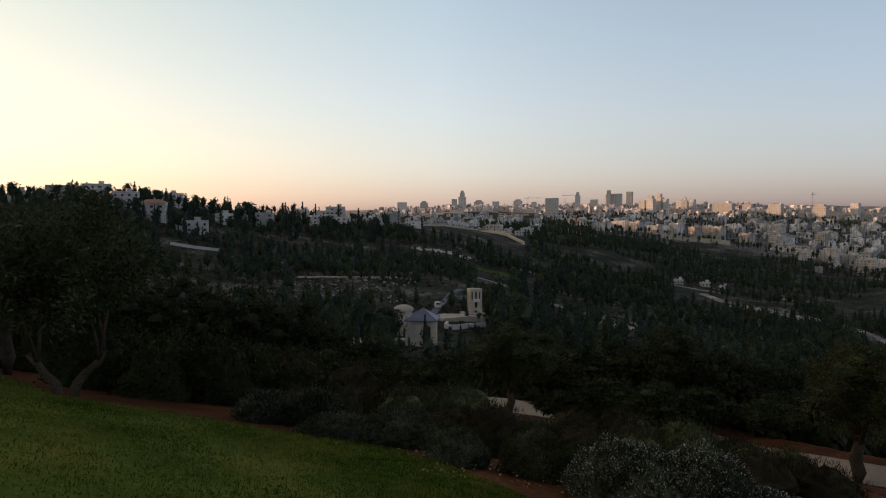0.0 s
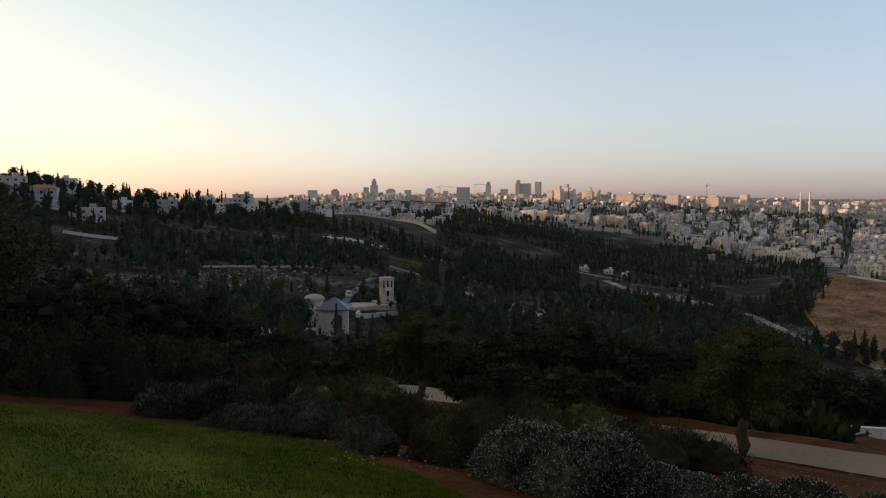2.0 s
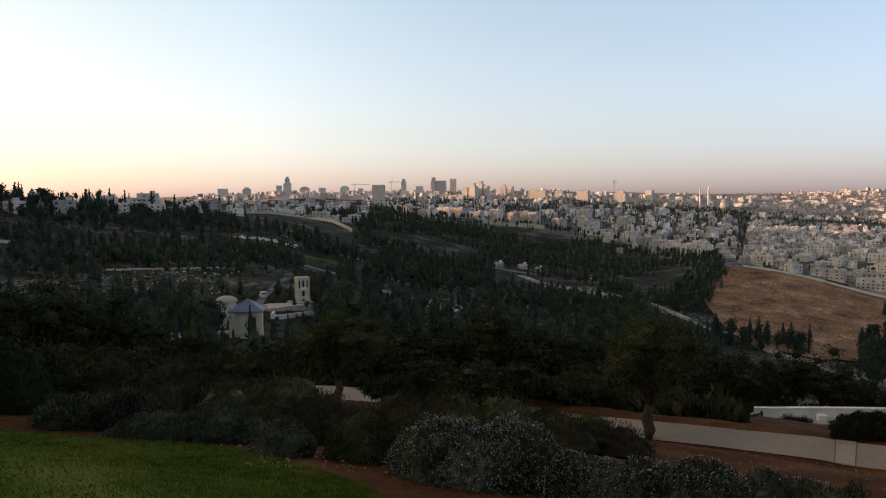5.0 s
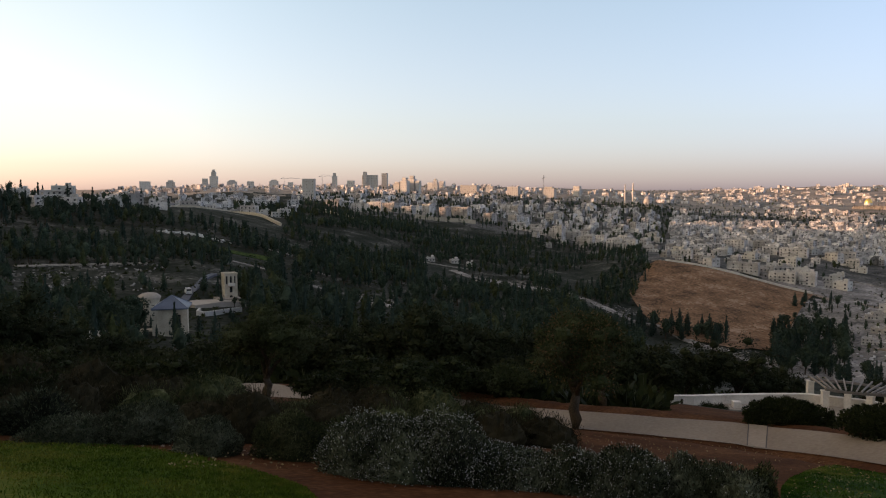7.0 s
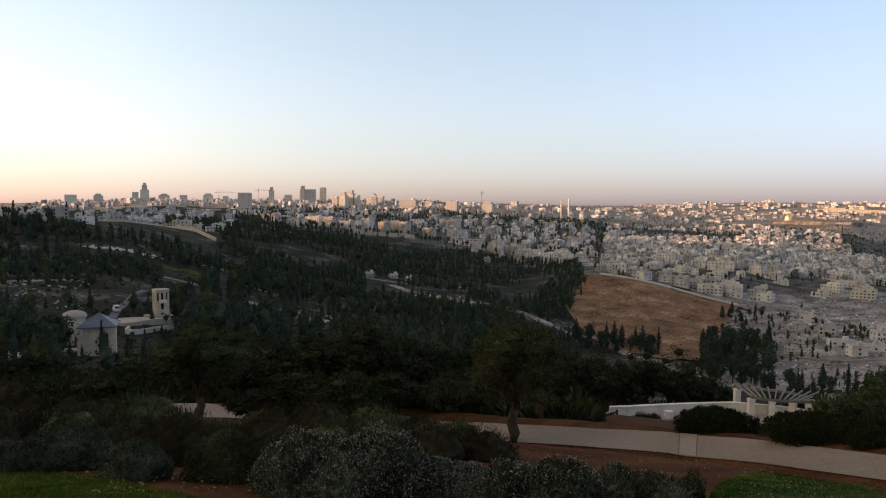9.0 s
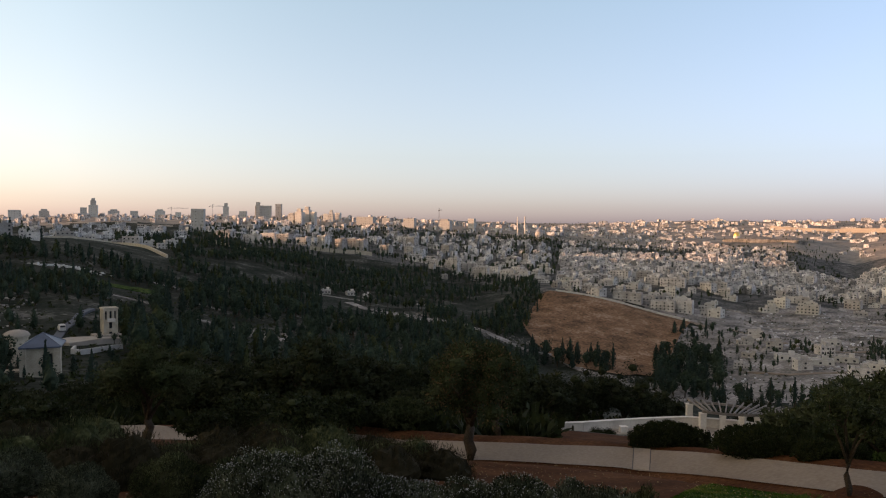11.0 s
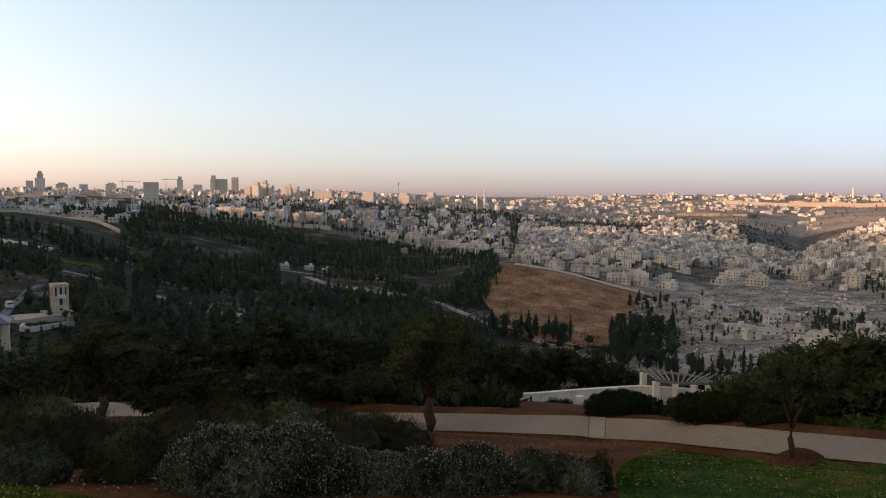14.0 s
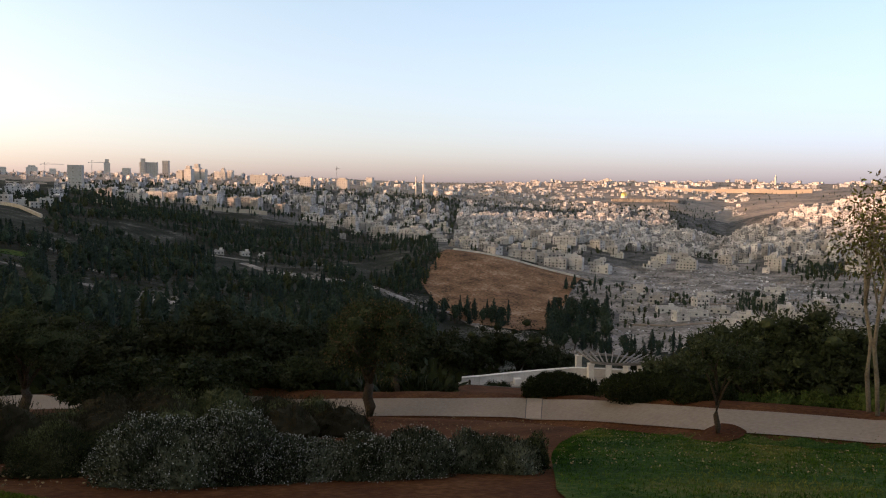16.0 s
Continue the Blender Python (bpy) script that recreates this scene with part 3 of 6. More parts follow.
def strip(name, line, width, up, mat, label, category, wall=0.0, steps=24):
    """A road, or a low wall, along a line of (bearing, distance)."""
    pts = []
    for (b0, r0), (b1, r1) in zip(line, line[1:]):
        n = max(2, int(steps / (len(line) - 1)))
        pts += [spot(b0 + (b1 - b0) * i / n, r0 + (r1 - r0) * i / n) for i in range(n)]
    pts.append(spot(*line[-1]))
    heap = Heap(mat)
    rows = []
    for i, p in enumerate(pts):
        d = (pts[min(i + 1, len(pts) - 1)] - pts[max(i - 1, 0)])
        s = Vector((-d.y, d.x, 0)).normalized() * width / 2
        zz = max(p.z, *(float(land(math.degrees(math.atan2(-(p + k).x, (p + k).y)), math.hypot((p + k).x, (p + k).y))) for k in (s, -s))) + up
        rows.append(((p - s).x, (p - s).y, (p + s).x, (p + s).y, zz))
    low = 3.0
    for a, b in zip(rows, rows[1:]):
        A, B, C, D = (a[0], a[1], a[4] + wall), (b[0], b[1], b[4] + wall), (b[2], b[3], b[4] + wall), (a[2], a[3], a[4] + wall)
        dn = lambda v, k: (v[0], v[1], k - low)
        heap.face((A, B, C, D))
        heap.face((dn(A, a[4]), dn(B, b[4]), B, A))
        heap.face((dn(D, a[4]), D, C, dn(C, b[4])))
    for r in (rows[0], rows[-1]):
        heap.face(((r[0], r[1], r[4] - low), (r[0], r[1], r[4] + wall), (r[2], r[3], r[4] + wall), (r[2], r[3], r[4] - low)))
    return tagged(piece(name, heap), label, category, kind="structure")


strip("road_valley", ((12, 332), (9.8, 336), (7, 338), (4.4, 341), (3.6, 344)), 5, .25, PAVING_PALE, "pale road with a stone kerb across the valley side", "road")
strip("road_tower", ((-1.4, 322), (-.7, 306), (-.4, 292), (0, 280), (.5, 265), (.85, 250), (.9, 242)), 2.8, .2, ROADGREY, "narrow grey road winding up to the plaza", "road")
strip("track_valley", ((-20.5, 640), (-22, 605), (-24, 600), (-26, 575), (-28, 558), (-31.5, 525), (-35, 505), (-37.5, 512), (-40, 470), (-42, 455)), 7, .3, DUST, "pale dirt track down the valley", "track")
strip("track_gully", ((-41.5, 465), (-44, 430), (-46, 400), (-47.5, 370)), 6, .3, DUST, "pale stony track in the gully", "track")
strip("road_hill", ((-36.5, 745), (-40, 740), (-44, 735), (-47.9, 719), (-49.2, 700)), 6, .3, PAVING, "grey road along the hill's edge", "road")
strip("wall_hill", ((-37.5, 736), (-40, 733), (-44, 728), (-47.9, 714)), 1.2, .3, WHITEWALL, "long white retaining wall above the brown slope", "wall", 2.2)
strip("wall_ridge", ((-2.8, 800), (-1, 775), (1.2, 765), (1.8, 760)), 1.5, .2, CREAM, "tan stone wall round a hilltop", "wall", 4)
strip("wall_ridge_slope", ((-2.8, 800), (-5, 760), (-6.6, 690)), 1.5, .2, CREAM, "tan stone wall running down the hillside", "wall", 2.8)
strip("wall_hillside", ((-9.6, 985), (-11.5, 960), (-13.6, 900)), 3, .2, CREAM, "pale stone wall along a road down the hillside", "wall", 4)
strip("wall_below_blocks", ((-17.4, 1105), (-19.8, 1112), (-22.4, 1118)), 2, .2, CREAM, "long tan retaining wall below the apartment blocks", "wall", 6)
strip("lawn_valley", ((-1.8, 445), (-4, 442), (-6.2, 436)), 15, .25, GREENTURF, "green lawn among trees on the valley side", "lawn")
strip("wall_ruin", ((1.9, 487), (1.0, 492), (-.6, 488), (-1.8, 486)), .8, .2, WHITEWALL, "broken white garden walls on the hillside", "wall", .8)
stones("rocks", 40, -3, 2.8, 486, 497, 17, 1.9, "white stone blocks and posts beside a garden wall", WHITEWALL)
strip("wall_terrace", ((21.5, 366), (19.7, 367), (17.9, 372)), 1.2, .2, WHITEWALL, "long low whitewashed garden wall", "wall", 1.1)
for _b, _r, _w, _l in ((-11, 352, 5, 2.2), (-14.4, 330, 6, 1.4), (-4, 385, 3, 1.3), (-19.6, 668, 7, 2.3), (-9.5, 420, 3, 1.3), (-24.6, 575, 12, 1.5), (-28.5, 545, 14, 2), (-7, 500, 5, 1.5), (-27.5, 690, 12, 1.4)):
    strip("clearing", ((_b + _l, _r + 4), (_b, _r), (_b - _l, _r - 3)), _w, .3, DUST, "pale bare clearing among the trees", "clearing", 0, 8)
stones("rocks", 160, -28, -22.5, 545, 600, 18, 1.8, "pale broken rocks beside the dirt track", DUST)
stones("rocks", 120, -16.5, -9.5, 322, 360, 19, 1.2, "pale rocks in a clearing", DUST)
stones("rocks", 260, -66, -50, 480, 640, 21, 1.6, "rubble and stone heaps between the houses", TOWNSTONES)
stones("rocks", 420, -66, -52, 600, 850, 22, 1.3, "weathered outcrops on a bare slope", DUST)
stones("rocks", 260, 2, 12.5, 270, 345, 23, .9, "loose stones on a bare hillside", DUST)
stones("rocks", 520, -47.6, -41, 380, 480, 11, .8, "broken grey rocks along the gully", DUST)
stones("rocks", 220, -36.5, -30, 500, 545, 12, 1.0, "pale rubble beside the dirt track", DUST)
stones("rocks", 380, -66, -52, 620, 840, 13, 2.0, "scattered rocks and rubble on a bare slope", TOWNSTONES)
stones("rocks", 90, 4, 8, 150, 190, 14, 1.2, "heap of pale rubble below the pavilion", STONE)
stones("rocks", 90, -12, 8, 11.2, 12.8, 15, .035, "small stones along the lawn's edge", PAVING)
strip("wall_far", ((-53.5, 3300), (-57, 3220), (-61, 3150), (-64.5, 3120)), 30, .5, PAVING_PALE, "pale terraced cutting along a far hillside", "wall", 14)
strip("road_far", ((-36, 2060), (-40, 2000), (-44, 1960), (-47, 1850)), 9, .5, PAVING_PALE, "pale road winding over a dry hillside", "road")
strip("road_far", ((-47.2, 1560), (-49.5, 1500), (-50.5, 1420)), 7, .5, PAVING_PALE, "pale road down the far slope", "road")
_r = np.random.default_rng(16)
for _k in range(16):
    _b, _d, _l = _r.uniform(-66, -53), _r.uniform(610, 850), _r.uniform(1.2, 3)
    strip("terrace_wall", ((_b + _l, _d + _r.uniform(-6, 6)), (_b + _l / 2, _d), (_b, _d + _r.uniform(-9, 9))), .8, 0, DUST, "rough dry-stone terrace wall on the slope", "wall", 1.0, 10)
strip("track_slope", ((-51, 690), (-53, 660), (-56, 615), (-58.5, 600), (-61, 610), (-64, 640)), 5, .3, PAVING, "grey lane between houses in the valley", "track")
strip("track_slope", ((-52, 520), (-55, 505), (-58, 515), (-61, 525), (-65, 500)), 5, .3, PAVING, "grey lane between houses in the valley", "track")
_near = [(b, r + 9 * float(bumps(b * 2.1, r / 20))) for b, r in ((-47.3, 640), (-46.8, 590), (-46.3, 540), (-45.8, 512), (-45, 490), (-44, 476), (-43, 470), (-41.5, 470), (-40, 475), (-38.7, 485), (-37.5, 500), (-36.7, 520), (-36, 535))]
draped("brown_slope", [(-48, 712.5)] + _near + [(-35.4, 560), (-34.7, 600)], [(-48, 713), (-47.7, 712), (-44, 725), (-40, 730), (-37.5, 732), (-36.4, 715), (-35.6, 660), (-34.7, 606)], .9, BROWN, "bare steep slope of tawny earth and dry grass", "slope", 18, .2)
# ---------------------------------------------------------------- the terrace with the pergola
TERRACE_Z = -23.0


def polar(b, r, z):
    return Vector((-math.sin(radians(b)) * r, math.cos(radians(b)) * r, z))


def terrace():
    floor = Heap(PAVING_PALE)
    near, far = [], []
    for i in range(41):
        b = -37.2 - 18.6 * i / 40
        near.append(polar(b, np.interp(b, (-55.8, -44, -40, -37.2), (84.8, 84.4, 83, 82.2)), TERRACE_Z + .12))
        far.append(polar(b, np.interp(b, (-55.8, -52, -48, -44, -40, -37.2), (88.5, 91.2, 90.6, 87.4, 84.3, 82.9)), TERRACE_Z + .12))
    for i in range(40):
        floor.face((near[i], near[i + 1], far[i + 1], far[i]))
        floor.face((near[i] - Vector((0, 0, 2)), near[i + 1] - Vector((0, 0, 2)), near[i + 1], near[i]))
    tagged(piece("terrace_floor", floor), "pale stone floor of a lookout terrace", "terrace", kind="structure")
    wall = thing("parapet", Matrix.Identity(4), "curved low white limestone parapet round the terrace", "wall", kind="structure")
    for i in range(40):
        a, b = far[i], far[i + 1]
        blk = Heap(STONE)
        mid, d = (a + b) / 2, b - a
        blk.box((0, 0, 0), (d.length - .015, .45, .95 + .008 * (i % 3)), 0)
        o = piece("block", blk, wall)
        o.matrix_basis = Matrix.Translation(mid) @ pose(0, 0, 0, 0, 0, math.degrees(math.atan2(d.y, d.x)))
        cap = Heap(STONE)
        cap.box((0, 0, 0), (d.length - .008, .6, .13), 0)
        o = piece("coping", cap, wall)
        o.matrix_basis = Matrix.Translation(mid + Vector((0, 0, .965))) @ pose(0, 0, 0, 0, 0, math.degrees(math.atan2(d.y, d.x)))


terrace()


def pergola():
    """Pillars in an arc along the terrace's front, a beam on them, and long rafters that fan out over the floor behind."""
    floor = TERRACE_Z + .12
    root = thing("pergola", polar(-50.6, 88, floor), "curved pergola with square white stone pillars and fanned timber rafters", "pergola")
    hub = root.matrix_basis.translation.copy()
    feet = [polar(b, r, floor) - hub for b, r in ((-48.15, 92.6), (-49.15, 88.6), (-50.6, 88.3), (-52.0, 88.8), (-53.1, 89.5), (-54.8, 90))]
    fan = polar(-50.7, 83.2, 0) - Vector((hub.x, hub.y, 0))
    for f in feet:
        turn = math.atan2((f - fan).y, (f - fan).x)
        h = Heap(STONE)
        h.box((0, 0, .22), (.68, .68, 1.86), turn)
        o = piece("pillar", h, root, "square white limestone pillar")
        o.location = f
        foot = Heap(STONE)
        foot.box((0, 0, 0), (.82, .82, .22), turn)
        piece("base", foot, o)
        head = Heap(STONE)
        head.box((0, 0, 2.08), (.76, .76, .16), turn)
        piece("capital", head, o)

    def beam(points, z, size):
        h = Heap(WOOD)
        for a, b in zip(points, points[1:]):
            m, d = (a + b) / 2, b - a
            h.box((m.x, m.y, z), (d.length + .06, size, size * 1.4), math.atan2(d.y, d.x))
        piece("beam", h, root, "grey timber beam")

    beam(feet[1:], 2.24, .2)
    beam([feet[0], polar(-49.6, 93.2, floor) - hub, polar(-51.4, 93.2, floor) - hub, polar(-53.3, 91.6, floor) - hub, feet[5]], 2.24, .2)
    front = [polar(b, np.interp(b, (-54.4, -52.7, -50.3, -48.8), (89.2, 88.8, 88.0, 88.4)), 0) for b in np.linspace(-49.2, -54.3, 17)]
    for k, p in enumerate(front):
        q = p - Vector((hub.x, hub.y, 0))
        d = (q - fan).normalized()
        h = Heap(WOOD)
        h.box((2.4, 0, 0), (5.2, .13, .2))
        o = piece("rafter", h, root)
        o.matrix_basis = Matrix.Translation((q.x, q.y, 2.53)) @ Matrix.Rotation(math.atan2(d.y, d.x), 4, "Z") @ Matrix.Rotation(radians(-1.5), 4, "Y")
    return root


pergola()


def bench_block(b, r, size, label, name):
    p = spot(b, r)
    h = Heap(STONE)
    h.box((0, 0, 0), size, radians(b + 20), 0, .96)
    o = piece(name, h)
    o.location = p
    tagged(o, label, "stone block")


bench_block(-43.2, 85.2, (.9, .8, .8), "rounded white stone block on the terrace", "stone_block")


def post(b, r, h, label):
    heap = Heap(BARK)
    heap.lathe((0, 0, 0), ((.0, 0), (.16, 0), (.14, h * .8), (.10, h), (0, h)), 10)
    o = piece("bollard", heap)
    o.location = spot(b, r)
    tagged(o, label, "bollard")


post(-39.2, 83.2, 1.0, "short dark bollard at the terrace's edge")
post(-26.6, 28.9, .55, "low dark stone bollard beside the path")


# ---------------------------------------------------------------- tower, pavilion and rotunda in the valley
def window_wall(heap, o, u, w, h, cols, rows, ww, wh, depth=.22, m=0, pane=1, sill=.9, skip=(), store=None):
    """One wall with window openings that go in; store collects (middle, outward) of the panes in place of drawing them."""
    n = Vector((u.y, -u.x, 0))
    up = Vector((0, 0, 1))
    cw, ch = w / cols, h / rows
    at = lambda x, z, d=0.0: o + u * x + up * z - n * d
    for i in range(cols):
        for j in range(rows):
            x0, x1, z0, z1 = i * cw, (i + 1) * cw, j * ch, (j + 1) * ch
            if (i, j) in skip or (pane == 1 and rows > 1 and int(abs(o.x * 13.7 + o.y * 7.3) + i * 5 + j * 11) % 10 < 3):
                heap.face((at(x0, z0), at(x1, z0), at(x1, z1), at(x0, z1)), m)
                continue
            a, b = (x0 + x1 - ww) / 2, (x0 + x1 + ww) / 2
            c = z0 + min(sill, ch - wh - .2)
            d = c + wh
            heap.face((at(x0, z0), at(x1, z0), at(b, c), at(a, c)), m)
            heap.face((at(x1, z0), at(x1, z1), at(b, d), at(b, c)), m)
            heap.face((at(x1, z1), at(x0, z1), at(a, d), at(b, d)), m)
            heap.face((at(x0, z1), at(x0, z0), at(a, c), at(a, d)), m)
            for p, q in (((a, c), (b, c)), ((b, c), (b, d)), ((b, d), (a, d)), ((a, d), (a, c))):
                heap.face((at(*p), at(*q), at(*q, depth), at(*p, depth)), m)
            if store is None:
                heap.face((at(a, c, depth), at(b, c, depth), at(b, d, depth), at(a, d, depth)), pane)
            else:
                store.append((at((a + b) / 2, (c + d) / 2, depth - .01), n.copy()))


def bell_tower():
    base = spot(-2.55, 258)
    root = thing("bell_tower", turned(base - Vector((0, 0, .2)), -2.55 + 14), "square white stone tower with tall dark openings and a flat top", "tower")
    w, h = 4.5, 10.2
    plinth = Heap(PAVING_PALE)
    plinth.box((-1.2, -1.2, 0), (8, 7, 2.0))
    piece("podium", plinth, root, "broad pale stone podium")
    body = Heap(CREAM, GLASS, GLASS)
    for o, u in (((-w / 2, -w / 2), (1, 0)), ((w / 2, -w / 2), (0, 1)), ((w / 2, w / 2), (-1, 0)), ((-w / 2, w / 2), (0, -1))):
        o, u = Vector((*o, 0)), Vector((*u, 0))
        window_wall(body, o, u, w, 6.4, 1, 2, 1.0, 2.1, .5, sill=.6, pane=2)
        window_wall(body, o + Vector((0, 0, 6.4)), u, w, 3.8, 3, 1, .75, 2.8, .6, sill=.4, pane=2)
    body.box((0, 0, h - .01), (w - .02, w - .02, .3), 0)
    piece("wall", body, root)
    for k in range(4):
        cap = Heap(CREAM)
        cap.box((0, 0, 0), (w + .3, .45, .5))
        o = piece("coping", cap, root)
        o.matrix_basis = pose(0, 0, 0, 0, 0, 90 * k) @ pose(0, -w / 2 + .1, h, 0, 0, 0)
    bal = Heap(STONE)
    bal.box((0, -w / 2 - .45, 6.1), (2.4, .9, .25))
    bal.box((0, -w / 2 - .85, 6.35), (2.4, .1, .9))
    piece("balcony", bal, root, "small stone balcony under the openings")


bell_tower()


def pavilion():
    base = spot(1.74, 176)
    root = thing("pavilion", turned(base - Vector((0, 0, .5)), 1.74 - 8), "cream stone pavilion with a blue-grey pyramid roof", "building")
    w, h = 6.6, 7.6
    body = Heap(CREAM, GLASS)
    for o, u in (((-w / 2, -w / 2), (1, 0)), ((w / 2, -w / 2), (0, 1)), ((w / 2, w / 2), (-1, 0)), ((-w / 2, w / 2), (0, -1))):
        window_wall(body, Vector((*o, 0)), Vector((*u, 0)), w, h, 2, 1, 1.3, 3.6, .5, sill=2.4, skip=((0, 0),) if u == (1, 0) else ())
    piece("wall", body, root)
    for x in (-w / 2, w / 2):
        p = Heap(CREAM)
        p.box((x, -w / 2, 0), (1.2, 1.2, h - .02))
        piece("pier", p, root, "square cream stone corner pier")
    roof = Heap(BLUEROOF)
    e = w / 2 + .75
    roof.add([(-e, -e, h), (e, -e, h), (e, e, h), (-e, e, h), (0, 0, h + 2.6)], ((0, 1, 4), (1, 2, 4), (2, 3, 4), (3, 0, 4), (3, 2, 1, 0)))
    roof.box((0, 0, h - .28), (2 * e, 2 * e, .27))
    for k in range(4):
        a, b = Vector(roof.v[k]), Vector(roof.v[4])
        roof.tube((a, b), (.12, .12), 5)
    piece("roof", roof, root, "blue-grey sheet metal pyramid roof")
    slab = Heap(CREAM)
    slab.box((-w / 2 - 2, -1, 2.1), (4, 3, .3))
    piece("balcony", slab, root, "pale stone side balcony")


pavilion()


def rotunda():
    base = spot(3.35, 196)
    root = thing("rotunda", base - Vector((0, 0, .5)), "round cream stone building with a low pale dome", "building")
    h = Heap(CREAM)
    h.lathe((0, 0, 0), ((2.5, 0), (2.5, 7.2), (2.7, 7.2), (2.7, 7.6), (2.4, 7.7)), 32)
    piece("wall", h, root, smooth_faces=False)
    d = Heap(PAVING_PALE)
    d.lathe((0, 0, 7.6), [(2.95 * math.cos(a), 1.5 * math.sin(a)) for a in np.linspace(0, math.pi / 2 - .01, 12)], 32)
    piece("dome", d, root, "low pale dome", True)


rotunda()
def van(b, r):
    """A white delivery van seen from behind, on the narrow road."""
    root = thing("van", turned(spot(b, r, .28), b + 8), "white van parked on the narrow road", "van")
    body = Heap(WHITEWALL)
    body.box((0, 0, .35), (1.9, 4.6, .95))
    body.box((0, -.5, 1.3), (1.8, 3.6, .95), 0, 0, .92)
    piece("body", body, root)
    for x, y in ((-.9, -1.4), (.9, -1.4), (-.9, 1.4), (.9, 1.4)):
        w = Heap(JOINT)
        w.tube(((x - .1, y, .34), (x + .1, y, .34)), (.34, .34), 12)
        piece("wheel", w, root, "dark wheel")
    g = Heap(GLASS)
    g.box((0, -2.29, 1.45), (1.4, .06, .55))
    piece("window", g, root, "dark rear window")


van(.55, 263)
strip("plaza", ((1.0, 236), (.0, 240), (-1.0, 245), (-2.0, 250), (-2.9, 254)), 11, .5, PAVING_PALE, "pale stone plaza below the tower", "plaza")
strip("wall_plaza", ((-.3, 224), (-.1, 217), (-.6, 216), (-1.3, 220), (-2.2, 227), (-3.4, 236)), .7, .4, WHITEWALL, "curved white wall round the plaza", "wall", 1.0)
# ---------------------------------------------------------------- houses
PANE = Heap(GLASS)
PANE.box((0, 0, -.5), (1, .06, 1))
PANE_MESH = PANE.mesh("window")


def house_shell(heap, w, d, floors, cols, side_cols, at=Matrix.Identity(4), stores=None, storey=3.1, sides=3, roofm=2):
    """The walls of a flat-roofed house with parapet, drawn into the heap: materials wall, glass, roof."""
    h = floors * storey
    r = at.to_3x3()
    foot = -2.0 - .12 * w
    walls = (((-w / 2, -d / 2), (1, 0), w, cols), ((w / 2, -d / 2), (0, 1), d, side_cols), ((-w / 2, d / 2), (0, -1), d, side_cols), ((w / 2, d / 2), (-1, 0), w, cols))
    for k, (o, u, length, n) in enumerate(walls):
        o3, u3 = at @ Vector((*o, 0)), (r @ Vector((*u, 0)))
        if k < sides:
            window_wall(heap, o3, u3, length, h, n, floors, min(1.5, length / n * .45), 1.35, .25, store=stores)
        else:
            heap.face((o3, o3 + u3 * length, o3 + u3 * length + Vector((0, 0, h)), o3 + Vector((0, 0, h))))
        low = Vector((0, 0, foot))
        heap.face((o3 + low, o3 + u3 * length + low, o3 + u3 * length, o3))
        top = Vector((0, 0, h))
        heap.face((o3 + top, o3 + u3 * length + top, o3 + u3 * length + top + Vector((0, 0, .8)), o3 + top + Vector((0, 0, .8))))
    c = [(-w / 2, -d / 2), (w / 2, -d / 2), (w / 2, d / 2), (-w / 2, d / 2)]
    q = [(x * (1 - .5 / w), y * (1 - .5 / d)) for x, y in c]
    for i in range(4):
        j = (i + 1) % 4
        heap.face([at @ Vector((*p, h + .8)) for p in (c[i], c[j], q[j], q[i])])
        heap.face([at @ Vector((*q[i], h + .8)), at @ Vector((*q[j], h + .8)), at @ Vector((*q[j], h + .1)), at @ Vector((*q[i], h + .1))])
    heap.face([at @ Vector((*p, h + .1)) for p in q], roofm)
    return h


